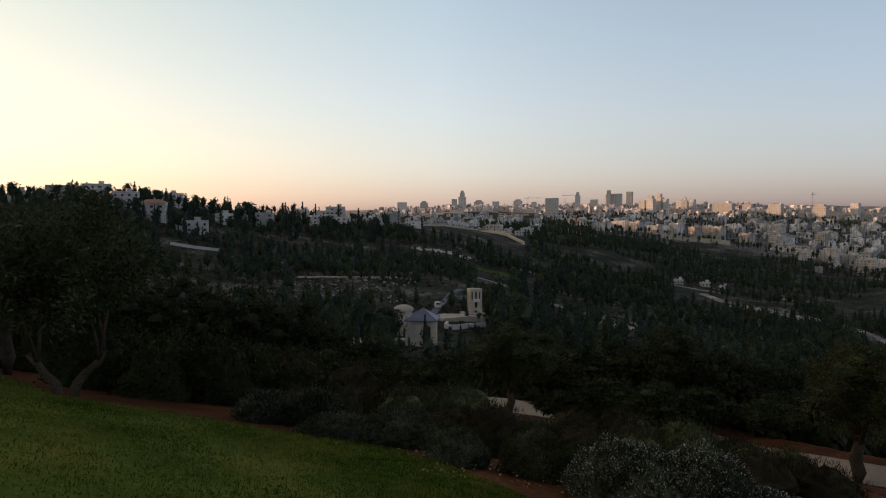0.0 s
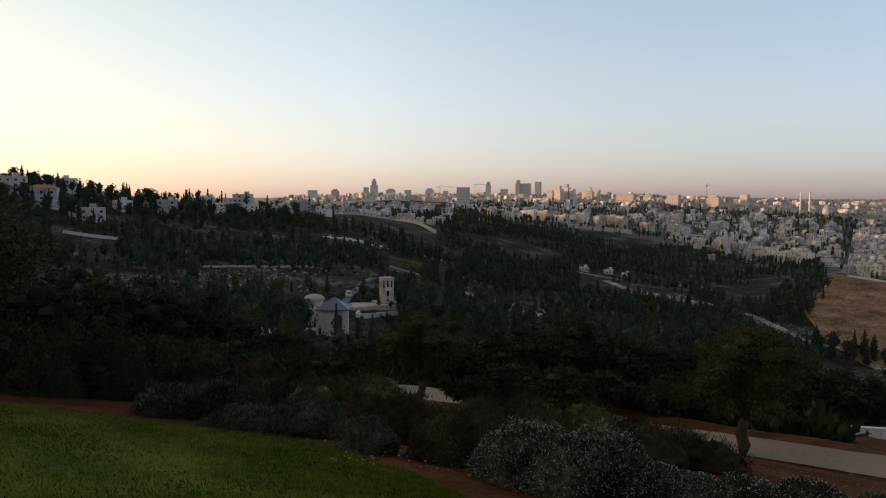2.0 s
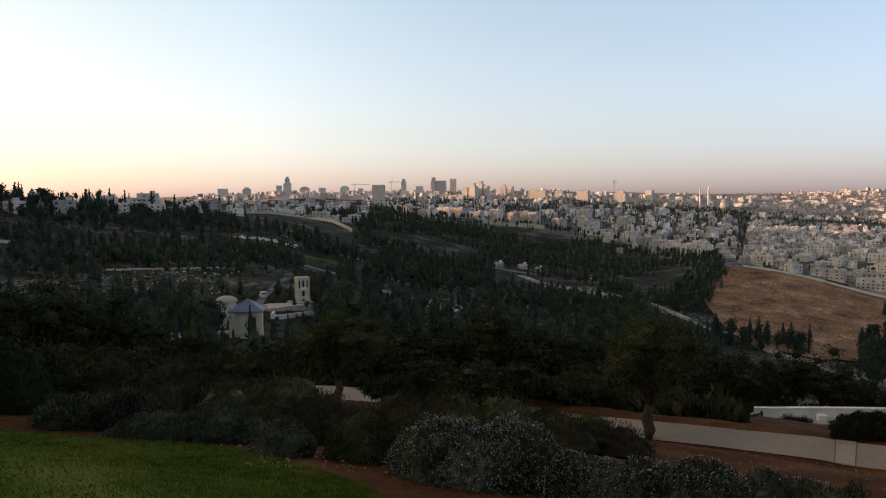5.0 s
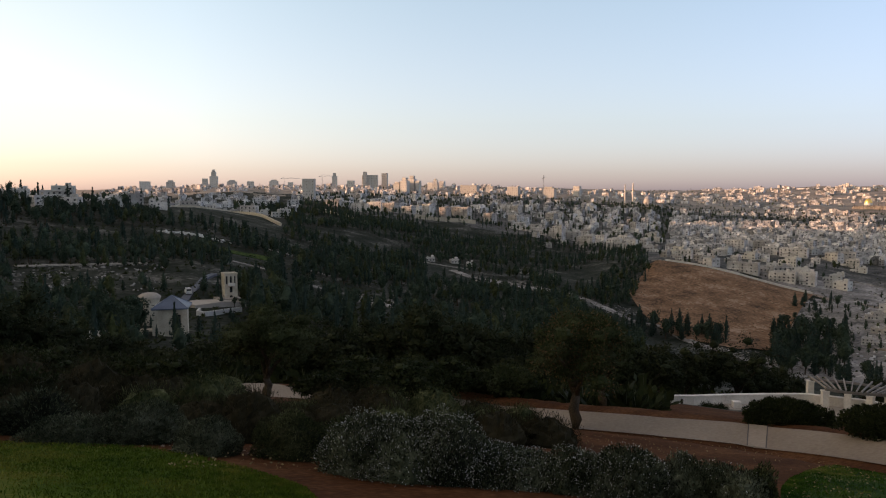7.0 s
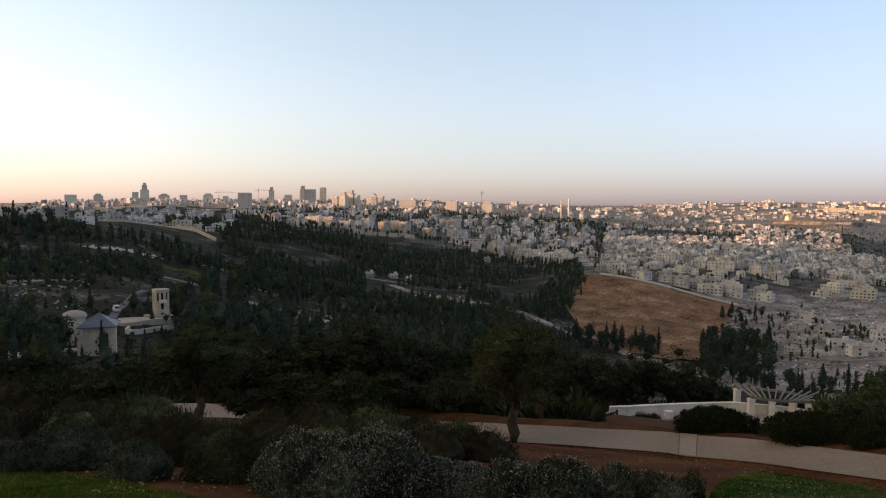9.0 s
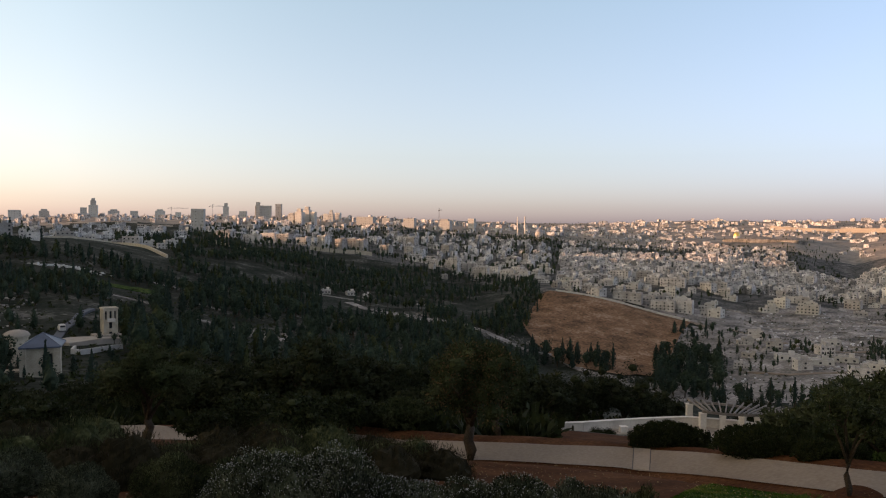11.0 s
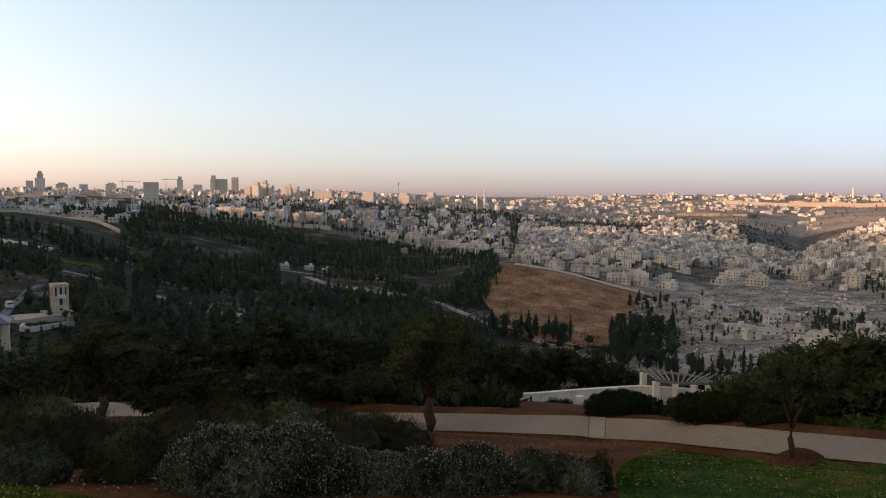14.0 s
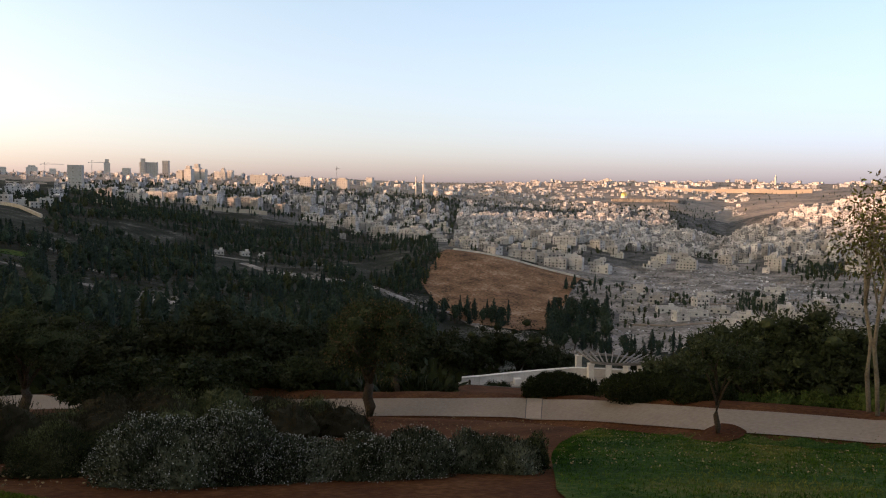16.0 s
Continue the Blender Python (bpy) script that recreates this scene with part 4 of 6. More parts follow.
def house(place, w, d, floors, cols, side_cols, label, category="house", wallmat=TOWNSTONE, tiled=False, tanks=1, balconies=0, group="", annex=0):
    root = thing("house" if floors < 4 else "apartment_house", place, label, category, group)
    body, stores = Heap(wallmat, GLASS, ROOF), []
    h = house_shell(body, w, d, floors, cols, side_cols, stores=stores, sides=3)
    piece("wall", body, root)
    for j in range(1, floors + 1):
        band_course = Heap(wallmat)
        band_course.box((0, -d / 2 - .16, j * 3.1 - .1), (w + .2, .34, .16))
        piece("ledge", band_course, root)
    ww = min(1.5, w / cols * .45)
    side_w = min(1.5, d / side_cols * .45)
    for p, n in stores:
        o = new("window", PANE_MESH)
        o.parent = root
        o.matrix_basis = Matrix.LocRotScale(p, Euler((0, 0, math.atan2(n.y, n.x) + math.pi / 2)), Vector((ww if abs(n.y) > .5 else side_w, 1, 1.35)))
    if annex:
        low = Heap(wallmat, GLASS, ROOF)
        house_shell(low, w * .55, d * .8, max(1, floors - annex), 2, 2, Matrix.Translation((w * .765 * (1 if w % 2 else -1), -d * .12, 0)), None, sides=3)
        piece("annex", low, root)
    if tiled:
        roof = Heap(TILE)
        e, f = w / 2 + .4, d / 2 + .4
        roof.add([(-e, -f, h + .82), (e, -f, h + .82), (e, f, h + .82), (-e, f, h + .82), (-e * .45, 0, h + 2.9), (e * .45, 0, h + 2.9)], ((0, 1, 5, 4), (1, 2, 5), (2, 3, 4, 5), (3, 0, 4), (3, 2, 1, 0)))
        piece("roof", roof, root, "hipped red tile roof")
    else:
        hut = Heap(wallmat)
        hut.box((w * .2, d * .15, h + .1), (min(3.2, w * .3), min(3, d * .4), 2.5))
        hut.box((w * .2, d * .15, h + 2.6), (min(3.5, w * .33), min(3.3, d * .45), .15))
        piece("stair_hut", hut, root)
        for k in range(tanks):
            t = Heap(WHITEWALL)
            t.lathe((-w * .3 + 1.6 * k, -d * .15, h + .5), ((0, 0), (.55, 0), (.55, 1.3), (.2, 1.5), (0, 1.5)), 10)
            t.box((-w * .3 + 1.6 * k, -d * .15, h + .1), (.8, .8, .4))
            piece("water_tank", t, root, "white rooftop water tank")
    for j in range(1, 1 + balconies):
        bal = Heap(wallmat)
        bal.box((-w * .22, -d / 2 - .75, j * 3.1), (w * .42, 1.5, .2))
        bal.box((-w * .22, -d / 2 - 1.45, j * 3.1 + .2), (w * .42, .12, .85))
        piece("balcony", bal, root)
    return root


def scatter(rng, n, b0, b1, r0, r1, gap, taken, clear=()):
    """Places in a stretch of the land that keep a gap from one another."""
    out = []
    m = n * 14
    bs, rs = rng.uniform(b0, b1, m), np.sqrt(rng.uniform(r0 * r0, r1 * r1, m))
    xs, ys, zs = -np.sin(np.radians(bs)) * rs, np.cos(np.radians(bs)) * rs, land(bs, rs)
    known = np.array(taken) if taken else np.zeros((0, 3))
    near = np.ones(m, bool)
    for q in known:
        near &= (xs - q[0]) ** 2 + (ys - q[1]) ** 2 > (gap / 2 + q[2]) ** 2
    stray = bumps(xs / 45, ys / 45) + .6 * bumps(xs / 17, ys / 17)
    for lo, hi, ra, rb in clear:
        soft = min(1.0, (hi - lo) * .12)
        near &= ~((bs > lo + soft * stray) & (bs < hi + soft * stray) & (rs > ra * (1 + .03 * stray)) & (rs < rb * (1 + .03 * stray)))
    cells = {}
    for i in np.nonzero(near)[0]:
        if len(out) >= n:
            break
        c = (int(xs[i] // gap), int(ys[i] // gap))
        if any((xs[i] - u) ** 2 + (ys[i] - v) ** 2 < gap * gap for dx in (-1, 0, 1) for dy in (-1, 0, 1) for u, v in cells.get((c[0] + dx, c[1] + dy), ())):
            continue
        cells.setdefault(c, []).append((xs[i], ys[i]))
        taken.append((float(xs[i]), float(ys[i]), gap / 2))
        out.append((float(bs[i]), float(rs[i]), Vector((xs[i], ys[i], zs[i]))))
    return out


TAKEN = []
BARE = ((-48.2, -36.4, 478, 742), (-36.5, -35.4, 500, 640), (-35.6, -34.8, 520, 585), (-64, -53, 640, 830))
rng = np.random.default_rng(20)
def spread_houses(protos, places, rng, face=0.0, jitter=20.0, sizes=(.85, 1.2)):
    """Stands copies of the prototypes on the places; the first of each prototype is the prototype itself."""
    for b, r, p in places:
        k = int(rng.integers(len(protos)))
        m = turned(p, b - face + rng.uniform(-jitter, jitter), float(rng.uniform(*sizes)))
        build, made = protos[k]
        if made is None:
            protos[k] = (build, build(m))
            protos[k][1].scale = (1, 1, 1)
        else:
            copy_thing(made, m)


def proto(*a, **k):
    return (lambda m: house(m, *a, **k), None)


# the named places first: villas and terraces that stand out
VILLA = "white limestone villa among dark trees on the ridge"
for _b, _r, _w, _d, _f, _t, _turn in ((19.9, 424, 17, 10, 2, 0, 8), (22.6, 452, 15, 11, 3, 1, -12), (24.6, 480, 16, 10, 3, 0, 10), (17.5, 496, 9, 9, 2, 0, 25), (14.4, 520, 12, 9, 3, 0, -10),
                                      (26.5, 520, 18, 12, 3, 0, 5), (28.6, 530, 20, 12, 3, 0, -5), (21.5, 540, 18, 12, 3, 0, 12), (15.9, 560, 15, 12, 3, 0, 0), (10.2, 560, 13, 10, 3, 0, 20),
                                      (8.4, 590, 14, 10, 2, 0, -20), (6.2, 600, 13, 10, 2, 0, 10), (12.2, 610, 14, 10, 2, 0, 0), (4.2, 640, 13, 10, 3, 0, 15), (2.6, 690, 12, 9, 2, 0, -5), (18.8, 590, 16, 12, 2, 0, 0)):
    _p = spot(_b, _r)
    TAKEN.append((_p.x, _p.y, _w * .6))
    house(turned(_p, _b + _turn), _w, _d, _f, max(3, _w // 4), 3, VILLA if not _t else "villa with a red tile roof among dark trees", "house", TOWNSTONE, bool(_t), 1, 1 if _f > 2 else 0)
LIT = "cream stone apartment block stepping up the slope"
for _b, _r, _w, _f, _turn in ((-12.9, 1120, 26, 4, 5), (-15.4, 1180, 24, 5, 25), (-16.9, 1166, 20, 4, 28), (-18.5, 1184, 16, 7, 30), (-19.9, 1203, 16, 7, 30), (-21.6, 1223, 17, 8, 30), (-23.6, 1245, 19, 5, 28),
                              (-25.6, 1268, 20, 5, 30), (-17.4, 1260, 26, 4, 22), (-14.2, 1260, 28, 5, 20), (-20.8, 1290, 24, 5, 25), (-10.8, 1230, 24, 4, 15), (-25.7, 1420, 22, 5, 34), (-28.6, 1350, 20, 5, 32)):
    _p = spot(_b, _r)
    TAKEN.append((_p.x, _p.y, _w * .62))
    house(turned(_p, _b - _turn - 8), _w, 14, _f, max(3, _w // 5), 3, LIT, "apartment", TOWNSTONE, False, 2, _f - 1, "terraced apartment blocks")
BIG = "large flat-roofed stone apartment house with balconies"
for _b, _r, _w, _d, _f, _turn in ((-42.6, 1010, 26, 16, 4, 15), (-44.4, 985, 20, 14, 4, -5), (-46.6, 930, 30, 14, 3, 8), (-49.6, 960, 32, 13, 3, 4), (-43.2, 775, 30, 12, 3, 10), (-45.9, 765, 24, 12, 3, 6), (-47.6, 770, 14, 12, 4, 10),
                                  (-62.4, 860, 15, 12, 4, 20), (-65.6, 560, 15, 12, 3, -10), (-55.2, 900, 30, 12, 2, 5), (-58.9, 900, 16, 12, 3, 12), (-31.4, 1010, 22, 12, 5, 20), (-33.6, 985, 20, 12, 4, 15), (-34.9, 985, 16, 12, 4, 18),
                                  (-29.2, 1050, 16, 12, 6, 30), (-30.3, 1070, 22, 12, 4, 10), (-64.6, 1000, 14, 12, 4, 15)):
    _p = spot(_b, _r)
    TAKEN.append((_p.x, _p.y, _w * .6))
    house(turned(_p, _b - _turn), _w, _d, _f, max(3, _w // 4), 3, BIG, "apartment", TOWNSTONE, False, 2, 1 if _f < 4 else 2)
WHITES = "low white house with a flat roof in the valley"
for _b, _r, _w, _turn in ((-57.6, 640, 13, 10), (-60.4, 540, 14, -15), (-56.9, 545, 17, 8), (-54.8, 560, 16, 20), (-58.6, 560, 15, -5), (-62.4, 690, 17, 10), (-53.9, 600, 12, 0), (-55.8, 525, 10, 25), (-59.4, 500, 12, 10), (-61.8, 590, 12, -12),
                          (-57.2, 590, 11, 30), (-63.2, 560, 10, 10), (-52.6, 650, 12, 0), (-67.4, 620, 14, 8), (-18.7, 690, 9, 0), (-20.7, 700, 9, 15), (-22, 690, 8, 0)):
    _p = spot(_b, _r)
    TAKEN.append((_p.x, _p.y, _w * .6))
    house(turned(_p, _b + _turn), _w, 9, 1 if _w > 12 or _b > -30 else 2, 3, 2, WHITES if _w > 12 else "low pale stone house in the valley", "house", WHITEWALL if _w > 12 else TOWNSTONE, False, 1, 0)

STONEHOUSE = "small pale stone town house with a flat roof"
PROTOS = [proto(11, 9, 2, 3, 2, STONEHOUSE, annex=1), proto(9, 8, 2, 2, 2, STONEHOUSE), proto(14, 9, 3, 4, 2, "whitewashed town house with a flat roof and balconies", wallmat=WHITEWALL, balconies=2, annex=1),
          proto(16, 10, 3, 4, 2, "three-storey pale stone town house with balconies", balconies=2, annex=2), proto(10, 10, 2, 2, 2, STONEHOUSE, tanks=2, annex=1), proto(13, 8, 1, 3, 2, "low pale stone house with a flat roof", tanks=2), proto(12, 9, 2, 3, 2, "low whitewashed house with a flat roof", wallmat=WHITEWALL, annex=1)]
spread_houses(PROTOS, scatter(rng, 46, -51, -37.5, 760, 980, 12.5, TAKEN), rng, 12, 35, (.55, 1.2))
spread_houses([PROTOS[i] for i in (0, 1, 4, 5, 5)], scatter(rng, 12, -69, -51.5, 490, 640, 19, TAKEN, BARE), rng, 5, 30, (.55, .95))
spread_houses(PROTOS, scatter(rng, 24, -70, -52, 830, 960, 15, TAKEN), rng, 10, 30, (.6, 1.15))
spread_houses(PROTOS, scatter(rng, 48, -37, -27, 960, 1180, 15, TAKEN), rng, 30, 30, (.6, 1.2))
spread_houses(PROTOS, scatter(rng, 26, -8, 9, 620, 900, 24, TAKEN, ((-7.5, 2.6, 560, 830),)), rng, 5)
spread_houses(PROTOS, scatter(rng, 10, 9, 32, 540, 640, 24, TAKEN), rng, 0)


OLD_MOUNT = ((-58.5, -48.8, 2080, 2660), (-47.6, -38.6, 1430, 1560), (-48, -39.5, 1620, 1850), (-45, -37, 1950, 2200), (-59.6, -54.6, 1330, 2080))


def town(name, areas, seed, label):
    """The farther houses of a quarter, joined: bodies with parapets, recessed windows and rooftop tanks."""
    rng = np.random.default_rng(seed)
    heap = Heap(TOWNSTONES, GLASS, ROOF, WHITEWALL)
    for n, b0, b1, r0, r1, gap, w0, w1, f0, f1, face in areas:
        for b, r, p in scatter(rng, n, b0, b1, r0, r1, gap, TAKEN, OLD_MOUNT):
            big = rng.uniform() ** 2.2
            w, d, f = w0 * .7 + (w1 * 1.5 - w0 * .7) * big, rng.uniform(w0 * .7, w1) * .8, int(rng.integers(f0, f1 + 1))
            at = turned(p, b - face + rng.uniform(-25, 25))
            h = house_shell(heap, w, d, f, max(2, int(w / 4.5)), 2, at, None, 3.0, 1 if r > 1900 else 2)
            q = at @ Vector((w * .2, d * .1, h + .1))
            heap.box(q, (w * .3, d * .35, 2.4), rng.uniform(0, 3))
            if r < 1800:
                q = at @ Vector((-w * .25, -d * .2, h + .1))
                heap.box(q, (1.2, 1.2, 1.7), 0, 3)
    return tagged(piece(name, heap), label, "houses", kind="stuff")


town("hillside_town", ((130, -37, -24, 1180, 1700, 21, 9, 17, 2, 4, 34), (110, -24, -8, 1300, 1900, 23, 10, 20, 2, 5, 34), (60, -9, 8, 900, 1500, 26, 10, 18, 2, 4, 10), (90, -4, 12, 1500, 2300, 22, 10, 18, 2, 3, 10)), 31, "dense pale stone houses climbing the hill to the skyline")
town("hillside_town", ((900, -59, -38, 960, 1500, 11.5, 8, 13, 1, 4, 10), (200, -56, -38, 1500, 2000, 14, 8, 13, 1, 3, 10)), 32, "crowded small stone houses on the valley side")
town("hillside_town", ((640, -70.5, -59.3, 930, 1480, 12, 9, 14, 2, 5, 12),), 33, "crowded stone houses on a steep sunlit slope")
town("far_town", ((360, -38, 6, 1900, 2900, 22, 9, 18, 2, 4, 34),), 34, "far pale apartment blocks along the skyline")
town("far_town", ((260, -60, -38, 1800, 3300, 24, 12, 22, 1, 3, 10), (200, -72, -40, 3300, 4700, 40, 16, 34, 2, 5, 10)), 35, "far pale houses on the hills behind the old walls")


# ---------------------------------------------------------------- landmarks on the skyline
def high_rise(b, r, w, d, top, label, turn=0.0, steps=1, mat=None):
    """A tower block whose top stands at that slope above the eye."""
    # pale walls; part of their paleness stands in for distance haze
    mat = mat or WHITEWALL
    p = spot(b, r)
    height = math.tan(radians(top)) * r + EYE - p.z
    root = thing("high_rise", turned(p, b - turn), label, "tower block")
    z, k = 0.0, 1.0
    for s in range(steps):
        hh = height * ((.62, .25, .13)[s] if steps == 3 else (.8, .2)[s] if steps == 2 else 1)
        body = Heap(mat, GLASS, ROOF)
        n = max(1, int(hh / 6))
        base = Matrix.Translation((0, 0, z))
        house_shell(body, w * k, d * k, n, max(3, int(w * k / 6)), 3, base, None, hh / n)
        piece("body", body, root)
        z, k = z + hh, k * .62
    return root


TALL = "pale stone high-rise on the far skyline"
for _a in ((-1.55, 2600, 26, 22, 1.8, 8, 3), (-.9, 2600, 20, 20, 1.1, 0, 1), (-2.9, 2650, 36, 20, 1.0, 0, 2), (1.6, 2650, 30, 20, .95, 0, 2), (-8.85, 1500, 25, 18, 1.12, 12, 1), (-10.9, 2700, 20, 20, 1.6, 0, 2),
           (-13.75, 2500, 54, 24, 1.45, 6, 1), (-13.35, 2490, 13, 14, 1.72, 6, 1), (-14.95, 2550, 20, 22, 1.6, 10, 1), (-16.0, 2000, 18, 18, .9, 30, 2), (-16.6, 1980, 20, 18, 1.25, 30, 2), (-17.2, 2010, 20, 18, 1.4, 28, 2), (-17.7, 2000, 12, 14, 1.0, 28, 1),
           (-18.7, 2250, 16, 16, .85, 20, 1), (-19.1, 2200, 18, 16, 1.15, 20, 3), (-19.65, 2220, 16, 16, .95, 20, 1), (-21.9, 1950, 50, 22, .62, 22, 1), (-6.1, 2700, 34, 20, 1.05, 0, 2), (-4.3, 2700, 26, 20, .9, 0, 1), (-12.2, 2700, 26, 20, 1.0, 10, 1),
           (-25.5, 2100, 34, 22, .52, 20, 1), (-28.4, 2100, 36, 22, .5, 20, 2), (-30.6, 2150, 20, 18, .55, 20, 1), (-7.4, 2700, 20, 20, .85, 0, 1), (3.4, 2500, 34, 20, .85, 0, 1), (-23.6, 2300, 26, 20, .55, 18, 1)):
    high_rise(_a[0], _a[1], _a[2], _a[3], _a[4], TALL, _a[5], _a[6])
for _k in range(7):
    high_rise(-49.15 - .22 * _k, 4250 + 40 * (_k % 3), 15, 15, (.5, .58, .66, .72, .6, .52, .45)[_k], "pale tower block on a distant ridge", 15)


def slim_tower(name, b, r, top, width, label, category, mat=STONE):
    p = spot(b, r)
    h = math.tan(radians(top)) * r + EYE - p.z
    root = thing(name, p, label, category)
    s = Heap(mat)
    s.lathe((0, 0, -2), ((width, 0), (width * .92, h * .68), (width * 1.35, h * .70), (width * 1.35, h * .74), (width * .8, h * .75), (width * .78, h * .88)), 12)
    piece("shaft", s, root)
    c = Heap(mat)
    c.lathe((0, 0, -2 + h * .88), ((width * .95, 0), (width * .5, h * .08), (0, h * .14)), 12)
    piece("cap", c, root, "pointed cap")


slim_tower("minaret", -41.47, 1180, -2.3, 1.8, "slim white minaret among houses", "minaret", WHITEWALL)
slim_tower("church_tower", -34.35, 1900, .8, 2.0, "slim stone church tower on the skyline", "church tower")
slim_tower("church_tower", -34.95, 1900, .9, 2.4, "stone church tower with a pointed cap", "church tower")
slim_tower("lookout_tower", -62.0, 4050, 1.1, 5, "tall lone stone tower on the far ridge", "tower")


def church():
    p = spot(-36.1, 1890)
    root = thing("church", p, "round stone church with a dark conical roof on the skyline", "church")
    h = Heap(TOWNSTONE)
    h.lathe((0, 0, -4), ((11, 0), (11, 20), (9.5, 21), (9.5, 25)), 20)
    piece("wall", h, root)
    c = Heap(STEEL)
    c.lathe((0, 0, 20), ((10.5, 0), (6.5, 6), (1.5, 10.5), (0, 13)), 20)
    piece("roof", c, root, "dark conical roof")


church()


def shrine():
    """The gilded dome on its eight-sided hall, on the walled mount."""
    p = spot(-51.12, 2480)
    z = math.tan(radians(-1.02)) * 2480 + EYE
    p.z = z
    root = thing("domed_shrine", p, "eight-sided hall with a gilded dome above the old walls", "shrine")
    h = Heap(STONE)
    h.lathe((0, 0, -14), ((22, 0), (22, 20), (11, 22)), 8)
    piece("hall", h, root, "eight-sided pale hall")
    d = Heap(STONE)
    d.lathe((0, 0, 9), ((11, 0), (11, 7)), 24)
    piece("drum", d, root)
    g = Heap(GOLD)
    g.lathe((0, 0, 16), [(10.5 * math.cos(a) ** .8, 13.5 * math.sin(a)) for a in np.linspace(0, math.pi / 2 - .001, 14)], 28)
    piece("dome", g, root, "gilded dome", True)


shrine()


def old_wall():
    root = thing("city_wall", Matrix.Identity(4), "long tall ancient limestone wall of the old city", "wall", kind="structure")
    line = [(-50.2, 2360, -.95), (-50.9, 2330, -.88), (-52, 2310, -.88), (-54, 2300, -.9), (-55.2, 2290, -.92), (-55.8, 2330, -.97)]
    for (b0, r0, t0), (b1, r1, t1) in zip(line, line[1:]):
        a, b = spot(b0, r0), spot(b1, r1)
        h = Heap(DUST)
        top0, top1 = math.tan(radians(t0)) * r0 + EYE, math.tan(radians(t1)) * r1 + EYE
        s = Vector((-(b - a).y, (b - a).x, 0)).normalized() * 4
        low0, low1 = min(a.z, top0 - 30) - 6, min(b.z, top1 - 30) - 6
        q = [(a - s, low0), (b - s, low1), (b + s, low1), (a + s, low0), (a - s, top0), (b - s, top1), (b + s, top1), (a + s, top0)]
        h.add([(v.x, v.y, z) for v, z in q], ((4, 5, 6, 7), (0, 1, 5, 4), (2, 3, 7, 6), (1, 2, 6, 5), (3, 0, 4, 7)))
        n = int((b - a).length / 9)
        for i in range(n):
            m = a.lerp(b, (i + .5) / n)
            h.box((m.x, m.y, top0 + (top1 - top0) * (i + .5) / n), (4.5, 8, 1.8), math.atan2((b - a).y, (b - a).x))
        piece("wall_run", h, root)
    plat = Heap(DUST)
    pts = [spot(b, r) for b, r in ((-50.2, 2365), (-55.8, 2335), (-55.5, 2560), (-50.3, 2580))]
    plat.face([(v.x, v.y, math.tan(radians(-.98)) * 2330 + EYE) for v in pts])
    tagged(piece("platform", plat), "flat paved mount behind the old walls", "platform", kind="structure")


old_wall()


def crane(b, r, top, arm, label):
    p = spot(b, r)
    h = math.tan(radians(top)) * r + EYE - p.z
    root = thing("tower_crane", turned(p, b), label, "crane")
    mast = Heap(STEEL)
    for x, y in ((-.9, -.9), (.9, -.9), (.9, .9), (-.9, .9)):
        mast.box((x, y, 0), (.35, .35, h))
    for k in range(int(h / 3)):
        mast.tube(((-.9, -.9, k * 3), (.9, -.9, k * 3 + 3)), (.12, .12), 4)
        mast.tube(((.9, .9, k * 3), (-.9, .9, k * 3 + 3)), (.12, .12), 4)
    piece("mast", mast, root)
    jib = Heap(STEEL)
    jib.box((arm * .33, 0, h - 4), (arm, 1.2, 1.1))
    jib.box((-arm * .15, 0, h - 5.5), (4, 1.6, 1.6))
    jib.tube(((0, 0, h + 3), (arm * .6, 0, h - 3)), (.15, .15), 4)
    jib.box((0, 0, h - 3), (1, 1, 6))
    piece("jib", jib, root, "long jib with a counterweight")


crane(-9.9, 2600, 1.45, 60, "tower crane on the far skyline")
crane(-27.9, 1900, 1.35, 10, "tall thin mast on the far skyline")
crane(-6.9, 2700, 1.25, 70, "tower crane on the far skyline")
# ---------------------------------------------------------------- trees of the valley and the town


def crown_points(rng, kind, h, n):
    """Leaf places and ways for a crown of that kind, on a tree h metres high."""
    if kind == "cypress":
        z = rng.uniform(.06, 1, n) ** .9
        rad = .115 * h * np.sin(np.clip(z * 1.05 + .12, 0, 1) * math.pi) ** .6 * rng.uniform(.65, 1.05, n)
        g = rng.uniform(0, 2 * math.pi, n)
        p = np.stack([np.cos(g) * rad, np.sin(g) * rad, z * h], -1)
        way = np.stack([np.cos(g) * .4, np.sin(g) * .4, np.ones(n)], -1)
        return p, way
    if kind == "conifer":
        z = 1 - rng.uniform(0, 1, n) ** .6 * .9
        rad = .21 * h * (1 - z + .06) ** .65 * rng.uniform(.6, 1.15, n) * (1 + .25 * np.sin(z * 31))
        g = rng.uniform(0, 2 * math.pi, n)
        p = np.stack([np.cos(g) * rad, np.sin(g) * rad, z * h], -1)
        return p, np.stack([np.cos(g), np.sin(g), np.full(n, -.1)], -1)
    clumps = int(9 if kind == "pine" else 7)
    ps, ws = [], []
    for _ in range(clumps):
        g, t = rng.uniform(0, 6.28), rng.uniform(.2, 1)
        c = np.array((math.cos(g) * h * .2 * t, math.sin(g) * h * .2 * t, h * rng.uniform(.42, .86)))
        s = h * rng.uniform(.11, .2)
        d = rng.normal(size=(n // clumps, 3))
        d /= np.linalg.norm(d, axis=1)[:, None]
        ps.append(c + d * rng.uniform(.7, 1.05, (len(d), 1)) * s * np.array((1.15, 1.15, .85)))
        ws.append(d)
    return np.concatenate(ps), np.concatenate(ws)


